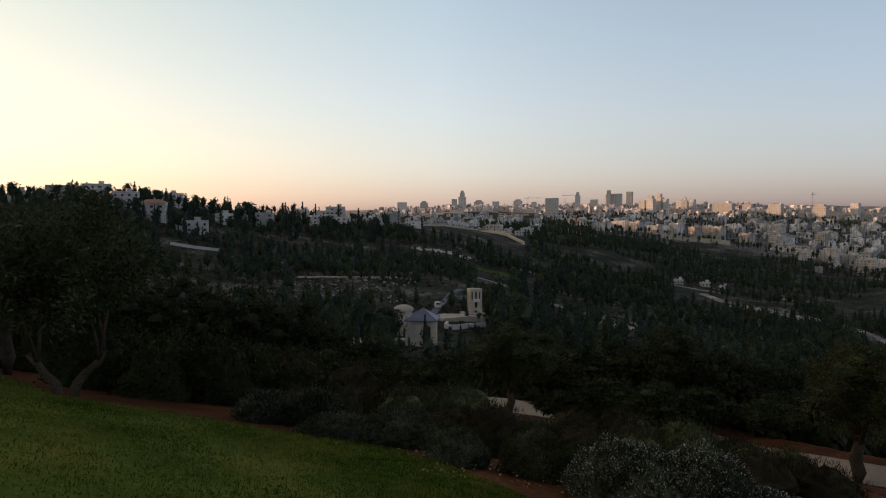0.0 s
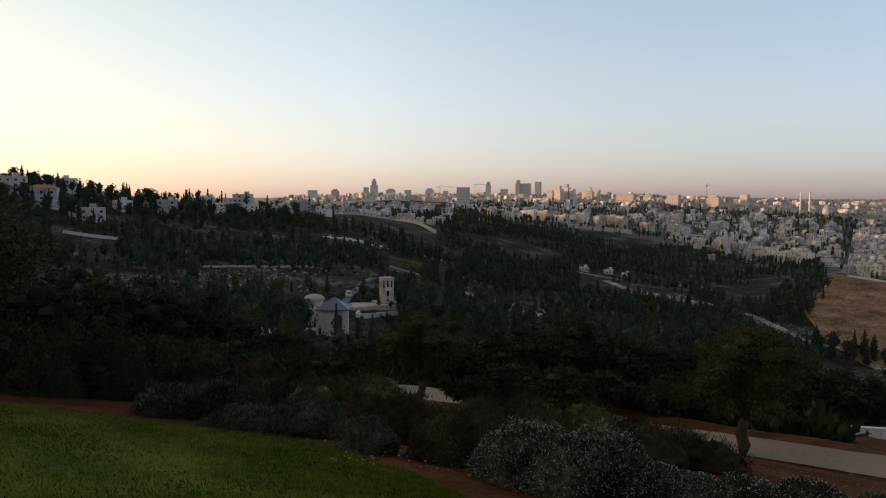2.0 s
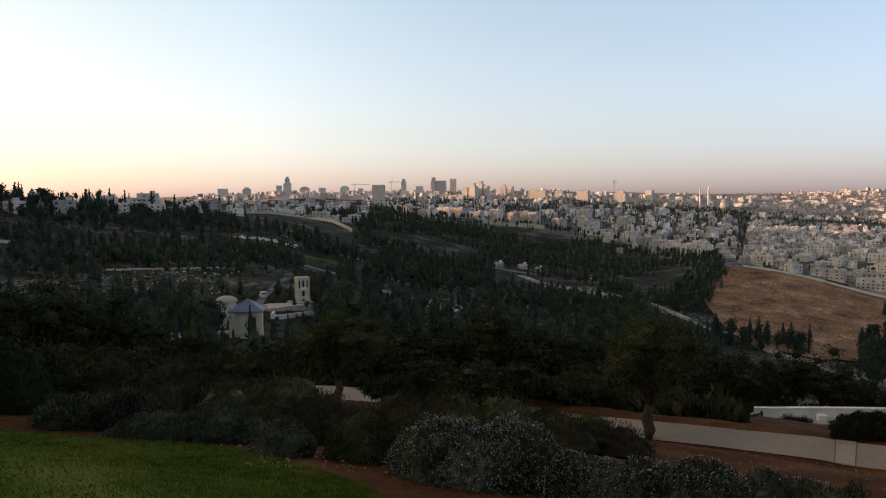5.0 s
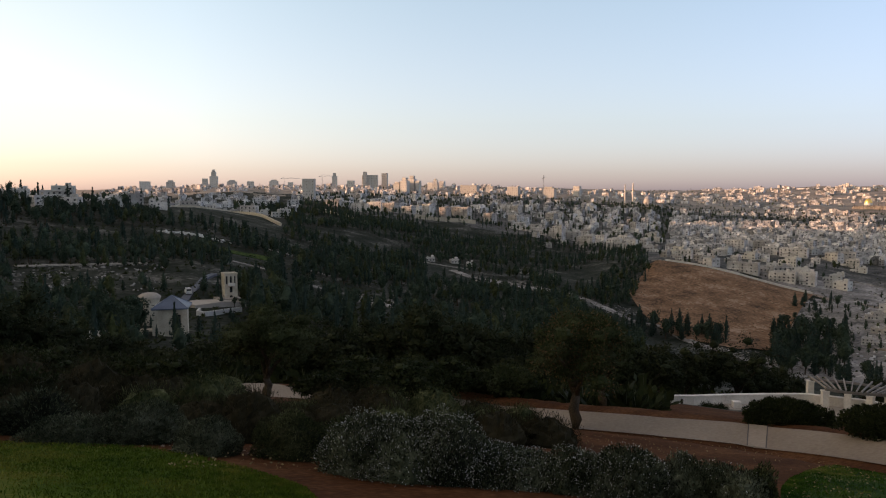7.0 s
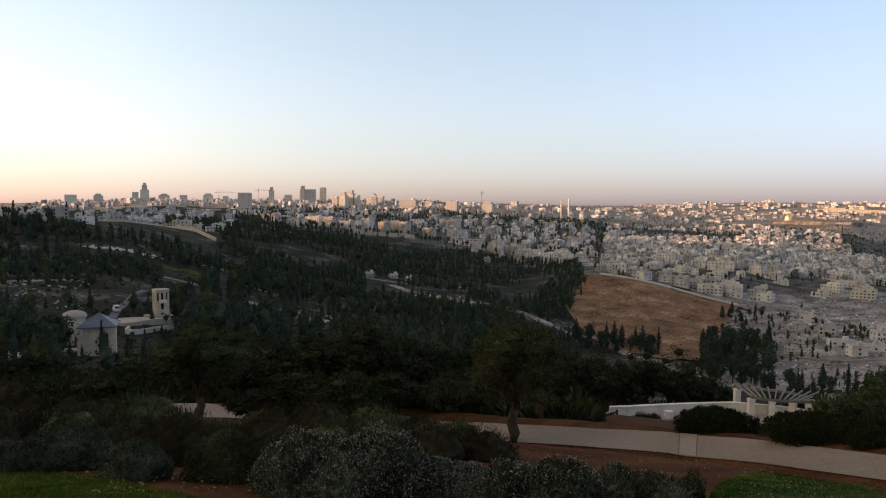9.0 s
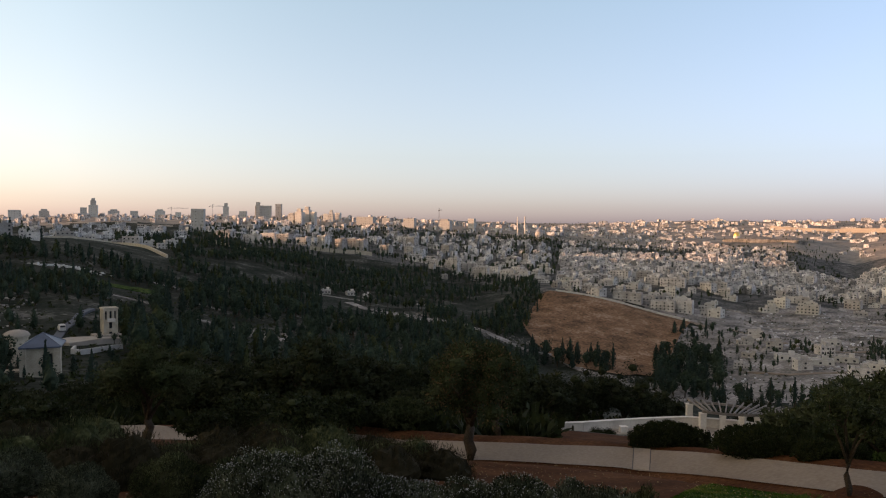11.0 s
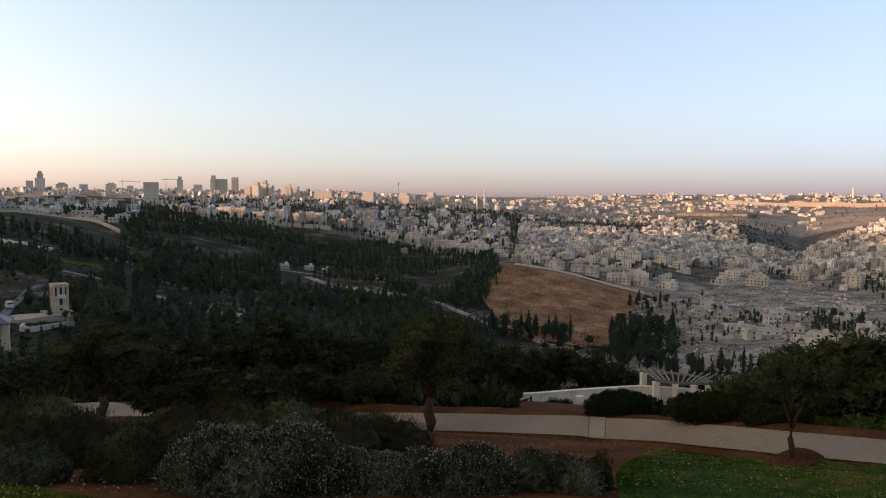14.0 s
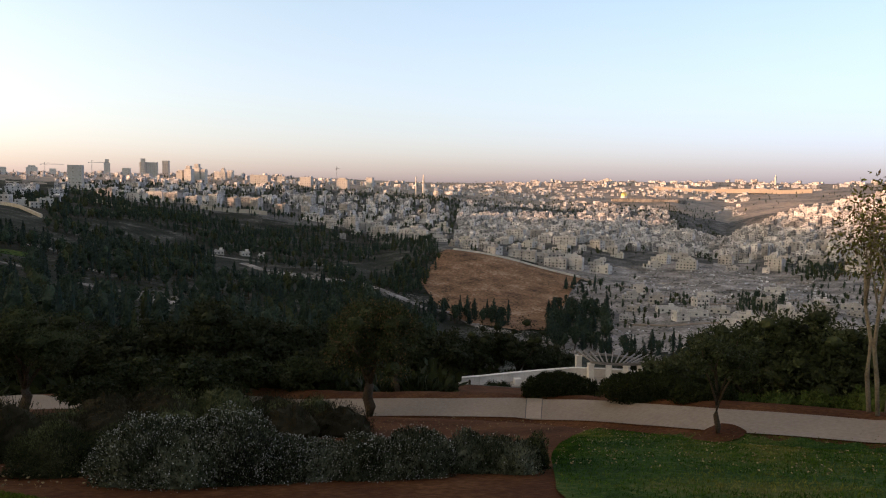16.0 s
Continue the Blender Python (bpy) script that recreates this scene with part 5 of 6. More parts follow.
def crown_core(heap, rng, kind, h, at=(0, 0, 0), m=0, sides=9, rings=8):
    """The dense dark inside of a crown: a ragged many-sided mass that the leaf clumps cover."""
    prof = ((.02, .1), (.075, .3), (.07, .6), (.035, .85), (.004, 1)) if kind == "cypress" else ((.06, .06), (.19, .16), (.145, .42), (.085, .72), (.004, .97)) if kind == "conifer" else ((.05, .3), (.2, .42), (.24, .63), (.18, .78), (.03, .9))
    k = len(heap.v)
    twist = rng.uniform(0, 6.28)
    zs = [prof[0][1] + (prof[-1][1] - prof[0][1]) * i / (rings - 1) for i in range(rings)]
    for z in zs:
        rad = float(np.interp(z, [p[1] for p in prof], [p[0] for p in prof]))
        for j in range(sides):
            g = 2 * math.pi * j / sides
            q = rad * h * (.78 + .22 * math.sin(3 * g + twist + z * 9) * math.cos(2 * g + z * 17)) * rng.uniform(.7, 1.1)
            heap.v.append((at[0] + math.cos(g) * q, at[1] + math.sin(g) * q, at[2] + h * (z + rng.uniform(-.03, .03))))
    for i in range(rings - 1):
        for j in range(sides):
            heap.f.append((k + i * sides + j, k + i * sides + (j + 1) % sides, k + (i + 1) * sides + (j + 1) % sides, k + (i + 1) * sides + j))
            heap.m.append(m)


def tree_proto(kind, h, n, leaf, mat, label, seed):
    rng = np.random.default_rng(seed)

    def build(m):
        root = thing(kind + "_tree" if kind != "cypress" else "cypress", m, label, "tree")
        t = Heap(BARK)
        lean = rng.uniform(-.04, .04, 2) * h
        t.tube(((0, 0, -.8), (lean[0] * .5, lean[1] * .5, h * .35), (lean[0], lean[1], h * (.75 if kind != "cypress" else .9))), (.03 * h, .022 * h, .006 * h), 7)
        if kind != "cypress":
            for k in range(5):
                g, z = k * 1.3 + rng.uniform(0, .6), h * rng.uniform(.3, .55)
                t.tube(((lean[0] * .5, lean[1] * .5, z), (math.cos(g) * h * .1, math.sin(g) * h * .1, z + h * .12), (math.cos(g) * h * .2, math.sin(g) * h * .2, z + h * .22)), (.013 * h, .009 * h, .004 * h), 5)
        piece("trunk", t, root)
        c = Heap(mat)
        crown_core(c, rng, kind, h)
        p, w = crown_points(rng, kind, h, n)
        c.leaves(p, leaf, leaf * .6, rng, along=w + rng.normal(size=w.shape) * .5)
        piece("crown", c, root)
        return root
    return (build, None)


PINES = [tree_proto("pine", h, 460, .75, PINE, "dark green pine with a ragged crown", 40 + i) for i, h in enumerate((9, 11, 8, 12))]
CYPRESSES = [tree_proto("cypress", h, 320, .7, CYPRESS, "slim dark green cypress with dense foliage", 50 + i) for i, h in enumerate((10, 13))]
OLIVES = [tree_proto("olive", h, 420, .6, OLIVE, "grey-green olive tree on the valley side", 60 + i) for i, h in enumerate((5, 6))]
CONIFERS = [tree_proto("conifer", h, 420, .7, CYPRESS, "dark green spreading conifer, dense to the ground", 65 + i) for i, h in enumerate((10, 12, 9))]
MIXED = PINES * 1 + CYPRESSES + CONIFERS
rng = np.random.default_rng(70)
KEEP_OPEN = ((-7, 2.4, 575, 800), (-3.5, 3, 470, 500), (-6.4, -1.6, 405, 462), (-13.2, -8.6, 335, 368), (-22.2, -17, 664, 690), (-26.4, -22.8, 550, 625), (-31, -26, 520, 575), (-29, -26, 660, 715), (-50.5, -41, 82, 97), (3.8, 12.5, 290, 338), (-4, 6, 150, 262), (-.5, 2, 262, 335), (-43, -31, 455, 526), (-48, -42, 330, 478), (-14.5, -10.5, 300, 366), (-16.5, -13.5, 270, 328), (-21, -18, 590, 672), (17.5, 22, 330, 372), (-5.2, -2.8, 335, 388), (-30, -24, 505, 560), (-27, -24, 540, 610), (-9, -6, 530, 600), (-33, -29.5, 600, 680), (-24, -19.5, 570, 630), (-8, -4.5, 410, 460), (-17, -12, 720, 790))


KEEP_OPEN = tuple((a, b, c - 22 if 250 < c < 720 else c, d) for a, b, c, d in KEEP_OPEN)


def grow(protos, places, rng, sizes=(.7, 1.25)):
    spread_houses(protos, places, rng, 0, 180, sizes)


FIRST = list(MIXED)
grow(FIRST, scatter(rng, 120, -34, -3, 250, 520, 8, TAKEN, KEEP_OPEN), rng)
grow(FIRST, scatter(rng, 40, 5, 34, 150, 420, 9, TAKEN, KEEP_OPEN), rng, (.6, 1.1))
grow(FIRST, scatter(rng, 30, -42.5, -35.5, 478, 505, 5, TAKEN), rng, (1.0, 1.5))
grow(FIRST, scatter(rng, 75, -50.2, -45.3, 430, 570, 4.5, TAKEN), rng, (1.1, 1.7))
grow(FIRST, scatter(rng, 26, -58, -49.6, 330, 430, 7, TAKEN), rng, (.8, 1.3))
HAND = []
for _b, _r in ((8.2, 545), (8.9, 548), (11, 560), (12.3, 540), (13.4, 530), (14.9, 540), (16.4, 535), (17.1, 540), (18.4, 530), (19.6, 545), (20.8, 520), (22.2, 500), (23.4, 520), (25.6, 500), (27.4, 505), (4.8, 600), (6.9, 580), (30, 500), (31.5, 510), (32.6, 500)):
    HAND.append((_b, _r, spot(_b, _r)))
for _b, _r in ((20.9, 415), (18.6, 440), (23.8, 440), (21.4, 470), (25.8, 470), (16.2, 470), (13.2, 480), (11.8, 500), (9.6, 520), (23.1, 486), (27.6, 500), (15.2, 500), (19.0, 480), (17.0, 455), (14, 470), (7.6, 540), (25, 440), (26.6, 455), (28, 470), (29.4, 480), (10.6, 480), (5.6, 560)):
    HAND.append((_b, _r, spot(_b, _r)))
grow(FIRST[:4], HAND, rng, (.95, 1.35))
grow(FIRST, scatter(rng, 30, -36.0, -33.6, 600, 735, 6, TAKEN, BARE), rng, (.5, .9))
grow(FIRST, scatter(rng, 22, -49.6, -46.6, 520, 680, 7, TAKEN), rng, (.6, 1.1))
HAND = [(_b, _r, spot(_b, _r)) for _b, _r in ((-.2, 184), (-2.6, 214), (-3.6, 235), (-4, 225), (2.9, 166), (4.2, 172), (5.2, 178), (6, 190), (4.9, 205), (-3, 200), (3.7, 158), (5.6, 160), (.6, 150), (-1.2, 160), (-2.4, 170), (6.6, 172), (3.9, 187), (3.3, 184), (4.5, 190), (-2.9, 246), (-1.9, 244), (-3.4, 250), (-2.8, 206), (-3.2, 182), (5.1, 168))]
grow(FIRST, HAND, rng, (.28, .5))
HAND = [(_b, _r, spot(_b, _r)) for _b, _r in ((4.4, 170), (5.2, 162), (6.1, 166), (4.0, 181), (7.2, 176))]
grow(FIRST[:4], HAND, rng, (.7, .9))
grow(FIRST, scatter(rng, 34, 5, 33, 405, 520, 9, TAKEN, KEEP_OPEN), rng, (.9, 1.3))
grow(FIRST[:4] + FIRST[6:], scatter(rng, 46, -1, 33, 505, 560, 8, TAKEN, ((-7, 2.4, 440, 800),)), rng, (.9, 1.35))
grow([CYPRESSES[0], CYPRESSES[1]], scatter(rng, 26, 20, 26, 400, 440, 5, TAKEN), rng, (.7, 1.1))


def woods(name, areas, seed, label, mats=(PINE, CYPRESS, OLIVE)):
    """The many farther trees, joined."""
    rng = np.random.default_rng(seed)
    heap = Heap(*mats, BARK)
    for n, b0, b1, r0, r1, gap, h0, h1, share in areas:
        for b, r, p in scatter(rng, n, b0, b1, r0, r1, gap, TAKEN, KEEP_OPEN + BARE):
            grove = float(bumps(p.x / 46 + 2, p.y / 30) + .5 * bumps(p.x / 13, p.y / 11))
            if r < 1050 and grove < (-.05 if b > -2 and r < 620 else -.24) + .4 * (rng.uniform() - .5):
                continue
            kind = "cypress" if rng.uniform() < share else "conifer" if rng.uniform() < .55 and r < 1050 else "pine"
            h = rng.uniform(h0, h1) * (1.15 if kind == "cypress" else 1) * (1 + .22 * max(-.8, min(1.2, grove)) * (r < 1050))
            k = 150 if r < 330 else 90 if r < 480 else 56 if r < 700 else 36 if r < 1000 else 16
            q, w = crown_points(rng, kind, h, k)
            mm = 1 if kind == "cypress" else (0 if rng.uniform() < .75 else 2)
            crown_core(heap, rng, kind, h, p, mm, *((8, 7) if r < 480 else (6, 5) if r < 900 else (5, 4)))
            heap.leaves(q + np.array(p), h * (.13 if kind != "cypress" else .11) * (.55 if r < 330 else .75 if r < 480 else 1 if r < 700 else 1.25 if r < 1000 else 1.7), h * (.04 if r < 330 else .055 if r < 480 else .08), rng, along=w + rng.normal(size=w.shape) * .5, m=mm)
            heap.tube((p - Vector((0, 0, .8)), p + Vector((0, 0, h * .5))), (.025 * h, .01 * h), 4, 3)
    return tagged(piece(name, heap), label, "trees", kind="stuff")


woods("valley_woods", ((1500, -36, -2, 200, 620, 5.2, 7, 12, .28), (1700, -36, -4, 560, 1000, 5.4, 7, 12, .28), (90, -36.3, -33, 540, 745, 6, 7, 12, .3), (200, -18, -8, 860, 1080, 6, 8, 13, .3)), 81, "dense dark pine and cypress woods filling the valley")
woods("ridge_woods", ((1300, -2, 36, 110, 430, 4.8, 4, 9, .22), (560, -2, 36, 260, 600, 5.5, 6, 10, .3), (200, -9, 34, 480, 760, 10, 7, 13, .35), (150, -9.5, -3, 760, 980, 7, 8, 12, .3)), 82, "dark trees and groves on the valley's far side and ridge")
woods("town_trees", ((90, -37.5, -32.5, 1780, 1885, 7, 9, 15, .3), (1100, -38, -8, 1020, 1900, 6, 8, 14, .25), (1000, -58, -37, 750, 2100, 5, 5, 10, .16), (330, -70, -57, 700, 1480, 6, 5, 9, .14), (330, -70, -50, 400, 680, 6, 3, 7, .12), (60, -63, -60, 560, 640, 4, 5, 8, .1), (50, -67, -63, 790, 880, 5, 6, 9, .1)), 83, "dark trees scattered between the town's houses")
woods("far_trees", ((420, -72, -36, 2000, 4500, 28, 7, 13, .3), (160, -36, 30, 1900, 2900, 20, 8, 14, .3)), 84, "far dark tree clumps on the hills")


def scrub(name, count, b0, b1, r0, r1, seed, size, mat, label):
    """Low bushes and tussocks, joined."""
    rng = np.random.default_rng(seed)
    b, r = rng.uniform(b0, b1, count), rng.uniform(r0, r1, count)
    c = np.stack([-np.sin(np.radians(b)) * r, np.cos(np.radians(b)) * r, land(b, r)], -1)
    heap = Heap(mat)
    s = rng.uniform(.4, 1.3, (count, 1)) * size
    for _ in range(16):
        d = np.abs(rng.normal(size=(count, 3))) * np.sign(rng.normal(size=(count, 3)))
        d[:, 2] = np.abs(d[:, 2])
        heap.leaves(c + d * s * .4, size * .7, size * .4, rng, along=d)
    return tagged(piece(name, heap), label, "scrub", kind="stuff")


scrub("hill_scrub", 1300, -49, -35.5, 490, 735, 90, 1.15, OLIVE, "dry tussocks on the bare brown slope")
scrub("valley_scrub", 2800, -36, 30, 110, 560, 91, 1.4, OLIVE, "low grey-green scrub on the valley sides")
scrub("slope_scrub", 700, -70, -42, 380, 900, 92, 1.2, OLIVE, "low scrub on the stony slopes")
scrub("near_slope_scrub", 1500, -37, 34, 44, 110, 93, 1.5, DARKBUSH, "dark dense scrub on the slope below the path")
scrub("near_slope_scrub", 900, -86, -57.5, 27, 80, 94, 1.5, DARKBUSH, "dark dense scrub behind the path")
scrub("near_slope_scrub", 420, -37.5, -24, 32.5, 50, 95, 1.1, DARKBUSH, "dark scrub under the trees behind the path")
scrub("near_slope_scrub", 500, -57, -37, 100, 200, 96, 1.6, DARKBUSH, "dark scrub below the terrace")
# ---------------------------------------------------------------- the garden near by: trees


def limb_tree(name, place, label, seed, height, trunks, crown_r, crown_z, leaf_n, leaf, mats, bark=BARK, droop=.0, fork=.3, girth=.14, squash=.75, clumps=16, lean_by=.16, apart=.7, dense=0.0):
    """A tree with forked, tapered, crooked limbs and a crown of many small leaves gathered in clumps."""
    rng = np.random.default_rng(seed)
    root = thing(name, place, label, "tree")
    wood = Heap(bark)
    tips = []
    for k in range(trunks):
        g = 2 * math.pi * (k + rng.uniform(-.2, .2)) / trunks
        lean = Vector((math.cos(g), math.sin(g), 0)) * (height * (lean_by if trunks > 1 else .03))
        zf = height * fork
        pts = [Vector((math.cos(g), math.sin(g), 0)) * girth * (apart if trunks > 1 else 0) + Vector((0, 0, -.4))]
        for i in range(1, 5):
            f = i / 4
            pts.append(pts[0] + lean * f + Vector((rng.uniform(-.05, .05) * height * .4, rng.uniform(-.05, .05) * height * .4, .4 + zf * f)))
        wood.tube(pts, [girth * (1.25 - .5 * i / 4) for i in range(5)], 9)
        for j in range(5 if trunks < 3 else 3):
            h = g + rng.uniform(-1.3, 1.3) if trunks > 1 else j * 1.26 + rng.uniform(-.3, .3)
            end = Vector((math.cos(h) * crown_r * rng.uniform(.35, .8), math.sin(h) * crown_r * rng.uniform(.35, .8), crown_z + height * rng.uniform(-.08, .22)))
            a = pts[-1] if j % 2 else pts[-2]
            mid = a.lerp(end, .5) + Vector((rng.uniform(-.1, .1), rng.uniform(-.1, .1), rng.uniform(-.02, .1))) * height * .5
            wood.tube((a, a.lerp(mid, .5) + Vector((0, 0, .03 * height)), mid, end), (girth * .55, girth * .42, girth * .3, girth * .1), 6)
            tips.append(end)
            for _ in range(3):
                e2 = mid + Vector((rng.uniform(-1, 1), rng.uniform(-1, 1), rng.uniform(0, 1))) * crown_r * .45
                wood.tube((mid, mid.lerp(e2, .6) + Vector((0, 0, .02 * height)), e2), (girth * .24, girth * .15, girth * .05), 5)
                tips.append(e2)
    piece("trunk", wood, root, smooth_faces=True)
    centres = [np.array(t) for t in tips]
    while len(centres) < clumps:
        d = rng.normal(size=3)
        d /= np.linalg.norm(d)
        centres.append(np.array((0, 0, crown_z)) + d * np.array((crown_r, crown_r, crown_r * squash)) * rng.uniform(.4, .9))
    crown = Heap(*mats)
    per = leaf_n // len(centres)
    for i, c in enumerate(centres):
        s = crown_r * rng.uniform(.19, .37)
        d = rng.normal(size=(per, 3))
        d /= np.linalg.norm(d, axis=1)[:, None]
        p = c + d * rng.uniform(.3, 1.1, (per, 1)) ** .7 * s * np.array((1, 1, squash))
        if dense:
            k = len(crown.v)
            for q, z in ((.3, -.85), (.85, -.4), (1, .1), (.75, .6), (.2, .95)):
                for j in range(8):
                    g, u = .785 * j, q * s * dense * rng.uniform(.75, 1.15)
                    crown.v.append((c[0] + math.cos(g) * u, c[1] + math.sin(g) * u, c[2] + z * s * dense * squash))
            for a in range(4):
                for j in range(8):
                    crown.f.append((k + a * 8 + j, k + a * 8 + (j + 1) % 8, k + a * 8 + 8 + (j + 1) % 8, k + a * 8 + 8 + j))
                    crown.m.append(0)
        cut = int(per * .84) if len(mats) > 1 else per
        crown.leaves(p[:cut], leaf, leaf * .38, rng, along=d[:cut] + rng.normal(size=(cut, 3)) * .6, droop=droop)
        if len(mats) > 1:
            crown.leaves(p[cut:], leaf, leaf * .4, rng, along=d[cut:], m=1, droop=droop)
    piece("crown", crown, root)
    return root


OLD_OLIVE = "old olive tree with a forked trunk at the lawn's edge"
limb_tree("olive_tree", spot(28.9, 16.7), OLD_OLIVE, 101, 4.3, 2, 2.2, 2.75, 17000, .125, (OLIVE, GREYLEAF), girth=.09, fork=.2, squash=.82, clumps=60)
limb_tree("olive_tree", spot(32.5, 21), "dark olive tree behind the lawn", 102, 5.2, 1, 2.4, 3.0, 13000, .155, (OLIVE,), girth=.16, fork=.35, clumps=40, squash=.9)
limb_tree("olive_tree", spot(-5.4, 29.6), "small dark olive tree before the path", 103, 4.2, 1, 2.2, 2.75, 20000, .12, (OLIVE,), girth=.17, fork=.28, clumps=36, squash=.62, dense=.6)
limb_tree("olive_tree", spot(-31.1, 26.4), "gnarled olive tree with withered brown shoots beside the path", 104, 5.5, 1, 2.1, 3.35, 22000, .12, (OLIVE, RUSTLEAF), girth=.2, fork=.3, clumps=38, squash=.85, dense=.5)
limb_tree("olive_tree", spot(-33.2, 33), "dark olive tree behind the path", 105, 4.6, 1, 1.8, 3.2, 9000, .16, (OLIVE,), girth=.2, fork=.35, clumps=30, squash=.85, dense=.6)
limb_tree("young_olive_tree", spot(-59.9, 18.55), "slender young olive tree forking in a bare soil ring", 106, 2.6, 1, 1.0, 2.0, 8000, .09, (OLIVE, GREYLEAF), BARK, fork=.4, girth=.065, clumps=22, squash=.7)
limb_tree("ash_tree", spot(-70.6, 21.2), "tall slender many-stemmed tree with drooping sparse leaves", 107, 6.6, 4, 1.4, 4.8, 3300, .13, (ASHLEAF, RUSTLEAF), PALEBARK, droop=.5, fork=.55, girth=.05, clumps=56, squash=1.7, lean_by=.06, apart=6)
ring = Heap(SOIL)
_c = spot(-59.9, 18.55)
_o = []
for _q in (0.0, .35, .7):
    for _k in range(24):
        _g = 2 * math.pi * _k / 24
        _x, _y = _c.x + math.cos(_g) * _q * (1.15 + .12 * math.sin(3 * _g)), _c.y + math.sin(_g) * _q * (.95 + .1 * math.cos(2 * _g))
        _o.append((_x, _y, float(land(math.degrees(math.atan2(-_x, _y)), math.hypot(_x, _y))) + .09 - .04 * _q))
ring.add(_o, [(r * 24 + k, r * 24 + (k + 1) % 24, (r + 1) * 24 + (k + 1) % 24, (r + 1) * 24 + k) for r in range(2) for k in range(24)])
tagged(piece("soil_ring", ring, smooth_faces=True), "ring of bare red soil round the young tree", "soil", kind="structure")

# dark trees in a belt below the path
rng = np.random.default_rng(120)
BELT_PINE = "dense dark pine on the slope below the path"


def belt(b, r, top, wide, seed, mat, label, name, leaf=.36, n=4700):
    """A full tree whose top stands at that slope under the eye."""
    p = spot(b, r)
    h = (math.tan(radians(top)) * r + EYE - p.z) * 1.14
    return limb_tree(name, p, label, seed, h * .9, 1, wide, h * .52, n, leaf, mat, fork=.2, girth=.035 * h, clumps=44, squash=max(.5, h * .46 / wide), dense=.43)


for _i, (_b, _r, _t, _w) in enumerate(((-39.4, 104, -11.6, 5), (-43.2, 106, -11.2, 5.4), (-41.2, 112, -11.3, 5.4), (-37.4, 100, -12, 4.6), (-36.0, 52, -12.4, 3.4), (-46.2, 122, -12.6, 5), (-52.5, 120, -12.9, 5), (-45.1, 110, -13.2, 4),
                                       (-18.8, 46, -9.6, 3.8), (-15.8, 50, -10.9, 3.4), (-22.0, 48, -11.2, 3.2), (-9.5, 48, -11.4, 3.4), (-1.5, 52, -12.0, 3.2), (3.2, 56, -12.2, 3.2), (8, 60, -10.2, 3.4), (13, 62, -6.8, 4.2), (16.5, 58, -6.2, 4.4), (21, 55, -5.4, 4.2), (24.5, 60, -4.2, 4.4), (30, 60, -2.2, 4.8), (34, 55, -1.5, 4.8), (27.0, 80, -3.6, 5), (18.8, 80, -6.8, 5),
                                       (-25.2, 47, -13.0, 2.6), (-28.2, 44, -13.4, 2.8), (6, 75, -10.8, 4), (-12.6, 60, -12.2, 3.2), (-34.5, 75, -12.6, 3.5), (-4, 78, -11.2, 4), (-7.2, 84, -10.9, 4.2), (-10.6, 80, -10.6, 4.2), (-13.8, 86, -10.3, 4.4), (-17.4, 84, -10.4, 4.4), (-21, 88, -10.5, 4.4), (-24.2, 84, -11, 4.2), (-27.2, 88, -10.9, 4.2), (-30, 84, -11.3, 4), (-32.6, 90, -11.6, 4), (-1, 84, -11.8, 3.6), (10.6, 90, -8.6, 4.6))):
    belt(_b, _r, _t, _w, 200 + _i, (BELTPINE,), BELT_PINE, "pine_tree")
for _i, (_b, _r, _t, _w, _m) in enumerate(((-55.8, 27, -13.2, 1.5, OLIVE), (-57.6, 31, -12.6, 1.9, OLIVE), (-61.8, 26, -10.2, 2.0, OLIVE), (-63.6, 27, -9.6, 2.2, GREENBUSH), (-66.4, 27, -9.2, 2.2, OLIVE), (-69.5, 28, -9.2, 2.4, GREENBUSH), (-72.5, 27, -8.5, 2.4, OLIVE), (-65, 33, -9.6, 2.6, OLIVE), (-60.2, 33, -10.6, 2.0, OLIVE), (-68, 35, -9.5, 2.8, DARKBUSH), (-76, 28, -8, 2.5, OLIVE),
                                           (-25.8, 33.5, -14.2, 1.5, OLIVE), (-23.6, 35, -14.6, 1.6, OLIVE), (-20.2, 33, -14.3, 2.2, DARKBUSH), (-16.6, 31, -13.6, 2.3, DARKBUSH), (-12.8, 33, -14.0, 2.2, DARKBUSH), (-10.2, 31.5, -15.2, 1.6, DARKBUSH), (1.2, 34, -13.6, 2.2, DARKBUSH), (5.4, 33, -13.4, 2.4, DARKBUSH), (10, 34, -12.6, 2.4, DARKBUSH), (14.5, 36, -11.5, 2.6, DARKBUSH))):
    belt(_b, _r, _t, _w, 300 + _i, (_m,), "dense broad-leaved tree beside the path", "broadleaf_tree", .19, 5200)


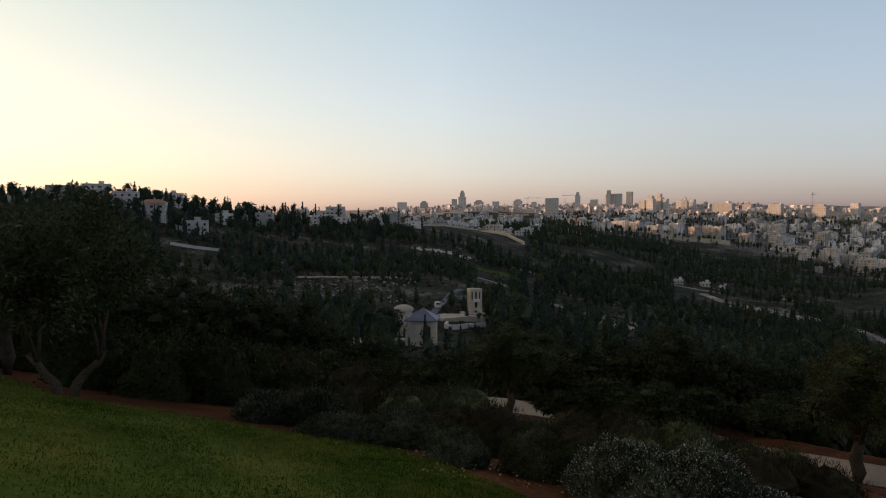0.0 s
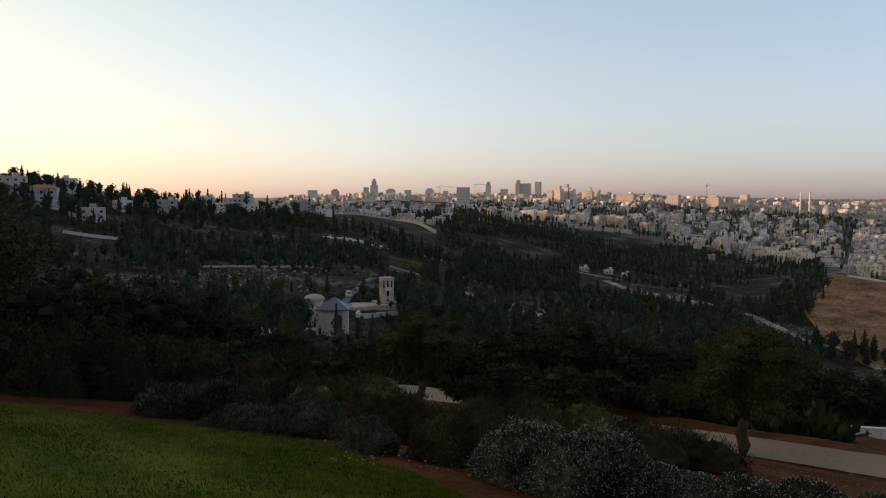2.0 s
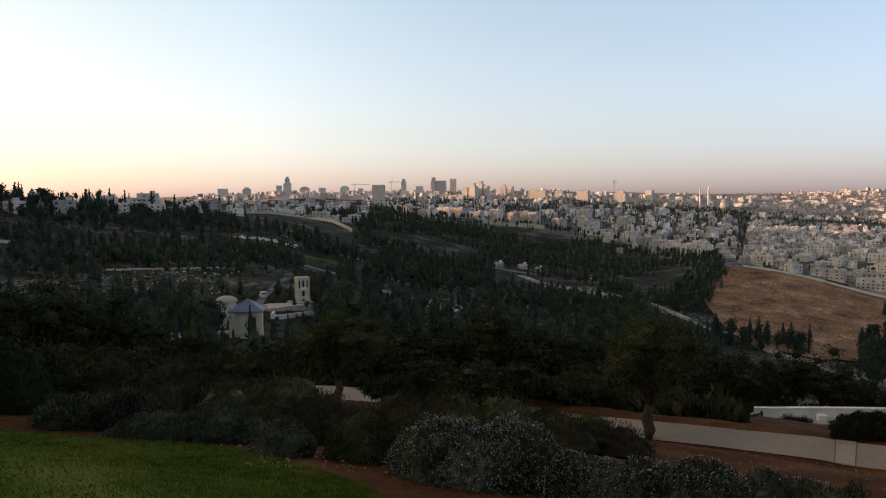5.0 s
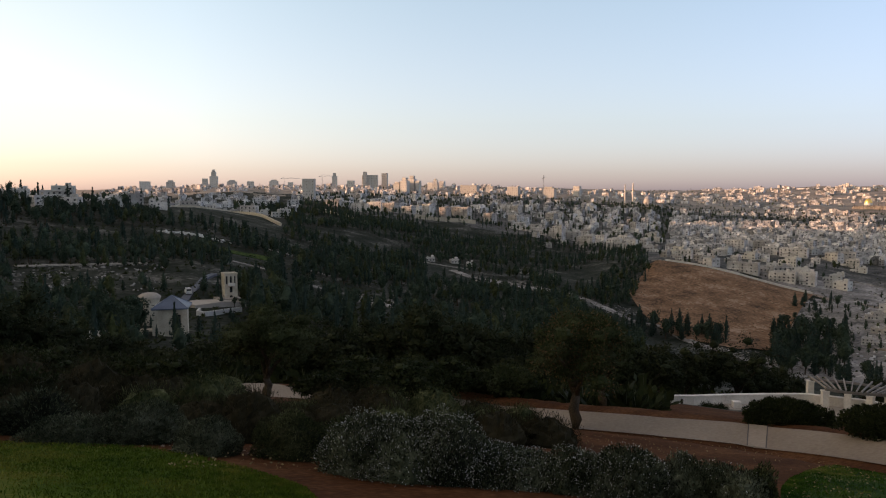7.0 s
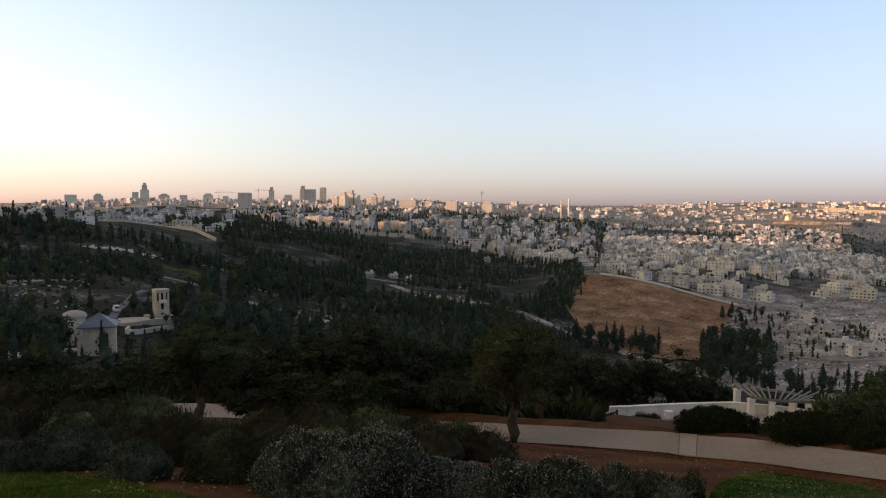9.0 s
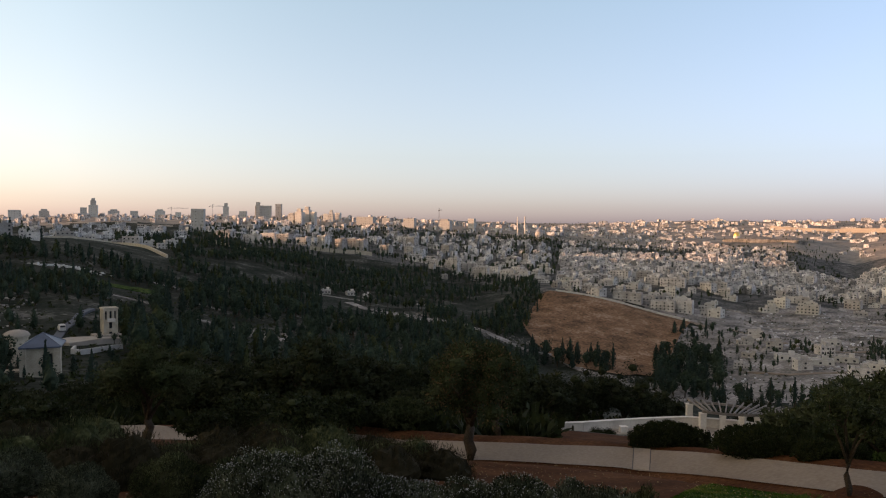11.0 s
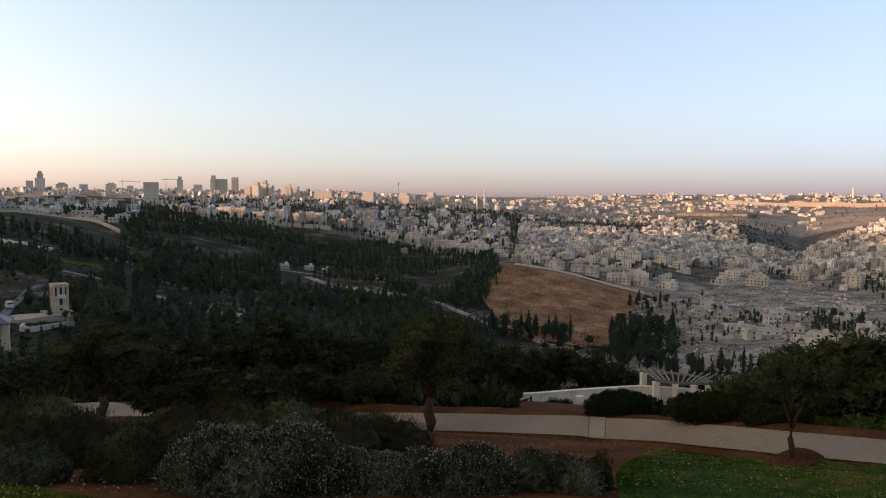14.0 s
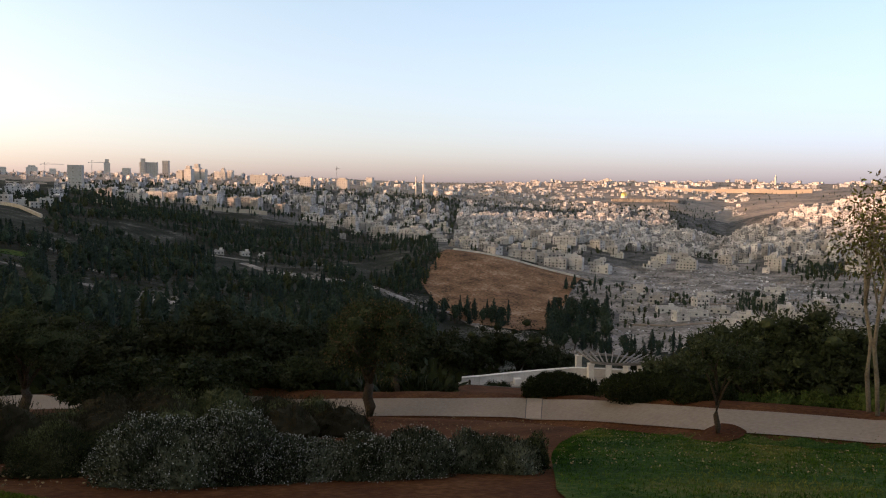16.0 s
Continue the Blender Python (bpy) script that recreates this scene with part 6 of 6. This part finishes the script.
# ---------------------------------------------------------------- the garden near by: bushes
def bush(name, b, r, wide, deep, high, label, seed, mat, n, leaf, slim, lobes=1, upright=.4, flowers=0, petal=PETAL, inner=.6):
    """A rounded bush: stems from the ground and a thick coat of small leaves over one or more lobes."""
    rng = np.random.default_rng(seed)
    root = thing(name, turned(spot(b, r), b), label, "bush")
    stems, coat, bloom = Heap(BARK), Heap(mat), Heap(petal)
    for k in range(lobes):
        off = 0 if lobes == 1 else (k / (lobes - 1) - .5) * wide * .5
        w = wide / 2 * (1 if lobes == 1 else .78 if lobes == 2 else .72) * rng.uniform(.9, 1.1)
        hh = high * (1 if lobes == 1 else rng.uniform(.8, 1.05))
        c = np.array((off, rng.uniform(-.1, .1) * deep * (lobes > 1), -.05 * high + hh * .12))
        radii = np.array((w, deep / 2, hh * .9))
        p, d = shell(rng, n // lobes, radii, -.25, inner)
        lumpy = lambda q: (1 + .1 * bumps(q[:, 0] * 5 / wide + k + seed, q[:, 1] * 7 / wide + q[:, 2] * 6 / wide) + .1 * bumps(q[:, 0] * 11 + seed, q[:, 1] * 10 + q[:, 2] * 11 + k))[:, None]
        tangent = np.cross(d, rng.normal(size=d.shape))
        coat.leaves(c + p * lumpy(p), leaf, leaf * slim, rng, along=d * .8 + tangent * .45 + np.array((0, 0, upright)))
        # the dense twiggy inside that the leaves cover
        rows, cols = 10, 22
        ring = np.array([(math.cos(a) * math.cos(g), math.cos(a) * math.sin(g), math.sin(a)) for a in np.linspace(-.35, 1.5, rows) for g in np.linspace(0, 2 * math.pi, cols, endpoint=False)]) * radii
        ring = c + ring * lumpy(ring) * .8 * rng.uniform(.88, 1.06, (len(ring), 1))
        coat.add(ring.tolist(), [(a * cols + g, a * cols + (g + 1) % cols, (a + 1) * cols + (g + 1) % cols, (a + 1) * cols + g) for a in range(rows - 1) for g in range(cols)])
        if flowers:
            q, e = shell(rng, flowers // lobes, radii * 1.04, .0, .97)
            q = q * lumpy(q)
            keep = bumps(q[:, 0] * 9, q[:, 1] * 9 + q[:, 2] * 7) + .9 * e[:, 2] > rng.uniform(-.6, .9, len(q))
            bloom.leaves((c + q)[keep] + rng.normal(size=(int(keep.sum()), 3)) * .012, .022, .014, rng)
            stalk = (c + q)[keep]
            coat.leaves(stalk - e[keep] * .03, .07, .01, rng, along=e[keep] + np.array((0, 0, .5)))
        for _ in range(9):
            g = rng.uniform(0, 6.28)
            e = Vector((c[0] + math.cos(g) * w * .6, c[1] + math.sin(g) * deep * .3, hh * .6))
            stems.tube((Vector((c[0] + math.cos(g) * .04, c[1] + math.sin(g) * .04, -.25)), e * .5 + Vector((c[0] * .5, 0, .05)), e), (.02, .014, .005), 5)
    if lobes > 1:
        stems.tube(((-wide * .32, 0, -.2), (0, 0, -.22), (wide * .32, 0, -.2)), (.05, .06, .05), 6)
    piece("woody_base", stems, root)
    piece("foliage", coat, root)
    if flowers:
        piece("blossom", bloom, root, "small white florets" if petal is PETAL else "yellow flowers")
    return root


GREYBUSH = "clipped rounded grey-green bush at the lawn's edge"
bush("lavender_bush", 6.7, 13.1, 2.25, 1.2, .62, "long low grey-green bush at the lawn's edge", 401, GREYLEAF, 20000, .05, .26, 2, inner=.86)
bush("lavender_bush", -1.0, 11.55, 1.16, 1.1, .58, GREYBUSH, 403, GREYLEAF, 14000, .045, .24, inner=.86)
bush("lavender_bush", -7.9, 11.4, 1.42, 1.2, .76, GREYBUSH, 404, GREENBUSH, 15000, .045, .24, inner=.86)
bush("lavender_bush", -12.2, 12.6, 1.1, 1, .7, "smaller dull green rounded bush", 405, GREENBUSH, 6000, .075, .2)
bush("lavender_bush", 2.4, 14.4, .9, .8, .72, "grey-green bush half hidden by others", 406, GREYLEAF, 5000, .075, .22)
bush("lavender_bush", 12.9, 14.6, 1.9, 1.3, .9, "large dull grey bush by the lawn", 407, GREYLEAF, 9000, .09, .2, 2)
bush("flowering_bush", -17.6, 9.9, 2.2, 1.5, .92, "large bush dotted with small white flowers", 411, GREYLEAF, 30000, .056, .34, 3, .8, 5100, inner=.7)
bush("flowering_bush", -25.0, 9.9, 1.7, 1.2, .62, "sprawling bush dotted with small white flowers", 412, GREYLEAF, 22000, .056, .34, 3, .8, 3600, inner=.7)
bush("flowering_bush", -33.9, 10.0, 1.55, 1.2, .7, "rounded bush tipped with pale flowers", 413, GREYLEAF, 20000, .056, .34, 3, .9, 2550, inner=.7)
bush("flowering_bush", -42.8, 10.5, 1.25, 1.0, .55, "bushy grey-green shrub with a few pale flowers", 414, GREYLEAF, 11000, .055, .3, 3, .9, 200, inner=.7)
bush("flowering_bush", -38.9, 11.0, 1.1, 1.0, .62, "grey-green shrub between larger bushes", 416, GREYLEAF, 9000, .055, .3, 2, .9, 260, inner=.7)
bush("lavender_bush", -46.2, 10.9, .5, .6, .62, "small upright dull green bush", 415, GREENBUSH, 3500, .07, .2, 1, .9)
HEDGE = "large dark spreading shrub behind the lawn"
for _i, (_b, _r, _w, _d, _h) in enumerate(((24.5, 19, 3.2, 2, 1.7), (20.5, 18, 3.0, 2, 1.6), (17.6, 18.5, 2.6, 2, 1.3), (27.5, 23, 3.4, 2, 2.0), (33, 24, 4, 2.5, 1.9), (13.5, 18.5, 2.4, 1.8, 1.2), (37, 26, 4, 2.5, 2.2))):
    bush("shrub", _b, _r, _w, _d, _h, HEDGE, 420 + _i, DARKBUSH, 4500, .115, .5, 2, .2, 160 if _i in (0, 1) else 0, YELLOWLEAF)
DRY = "straggling dry brown shrub"
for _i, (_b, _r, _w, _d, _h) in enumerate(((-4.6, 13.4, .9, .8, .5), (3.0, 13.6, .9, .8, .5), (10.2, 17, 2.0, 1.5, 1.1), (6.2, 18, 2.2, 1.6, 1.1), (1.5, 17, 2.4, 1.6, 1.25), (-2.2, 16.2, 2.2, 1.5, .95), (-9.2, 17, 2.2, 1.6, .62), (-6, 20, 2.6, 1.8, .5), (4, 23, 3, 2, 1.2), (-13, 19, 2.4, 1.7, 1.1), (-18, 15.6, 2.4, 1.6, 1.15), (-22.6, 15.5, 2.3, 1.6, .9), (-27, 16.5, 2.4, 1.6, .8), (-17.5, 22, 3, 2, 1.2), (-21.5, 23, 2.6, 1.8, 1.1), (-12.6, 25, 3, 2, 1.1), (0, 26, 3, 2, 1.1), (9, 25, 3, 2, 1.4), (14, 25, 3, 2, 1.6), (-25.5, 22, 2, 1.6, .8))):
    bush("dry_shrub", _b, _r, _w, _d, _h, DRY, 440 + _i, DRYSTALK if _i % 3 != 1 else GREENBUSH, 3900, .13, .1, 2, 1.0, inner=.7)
EVERGREEN = "low spreading dark evergreen shrub beside the path"
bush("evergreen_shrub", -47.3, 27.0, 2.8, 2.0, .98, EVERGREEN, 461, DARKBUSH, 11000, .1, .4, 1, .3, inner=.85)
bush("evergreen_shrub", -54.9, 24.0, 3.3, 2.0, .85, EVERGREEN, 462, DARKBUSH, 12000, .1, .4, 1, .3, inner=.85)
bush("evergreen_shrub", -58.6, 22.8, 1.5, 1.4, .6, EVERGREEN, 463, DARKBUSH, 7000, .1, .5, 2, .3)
bush("yellow_shrub", -58.4, 25.2, .9, .8, 1.2, "small shrub with yellow-green leaves", 464, YELLOWLEAF, 1600, .09, .5, 1, .6)
bush("grass_clump", -41.6, 82.0, 2.6, 1.6, 1.4, "tussock of tall dark grass below the terrace wall", 465, DARKBUSH, 3000, .5, .06, 2, 1.2)
for _i, (_b, _r, _w, _h) in enumerate(((-62.5, 23.6, 1.8, .9), (-65, 23.2, 1.6, .8), (-67.3, 23.4, 1.6, .9), (-71.5, 23, 2, 1.1))):
    bush("shrub", _b, _r, _w, 1.4, _h, "leafy green shrub beside the path", 470 + _i, BROADLEAF, 4200, .1, .5, 2, .5)
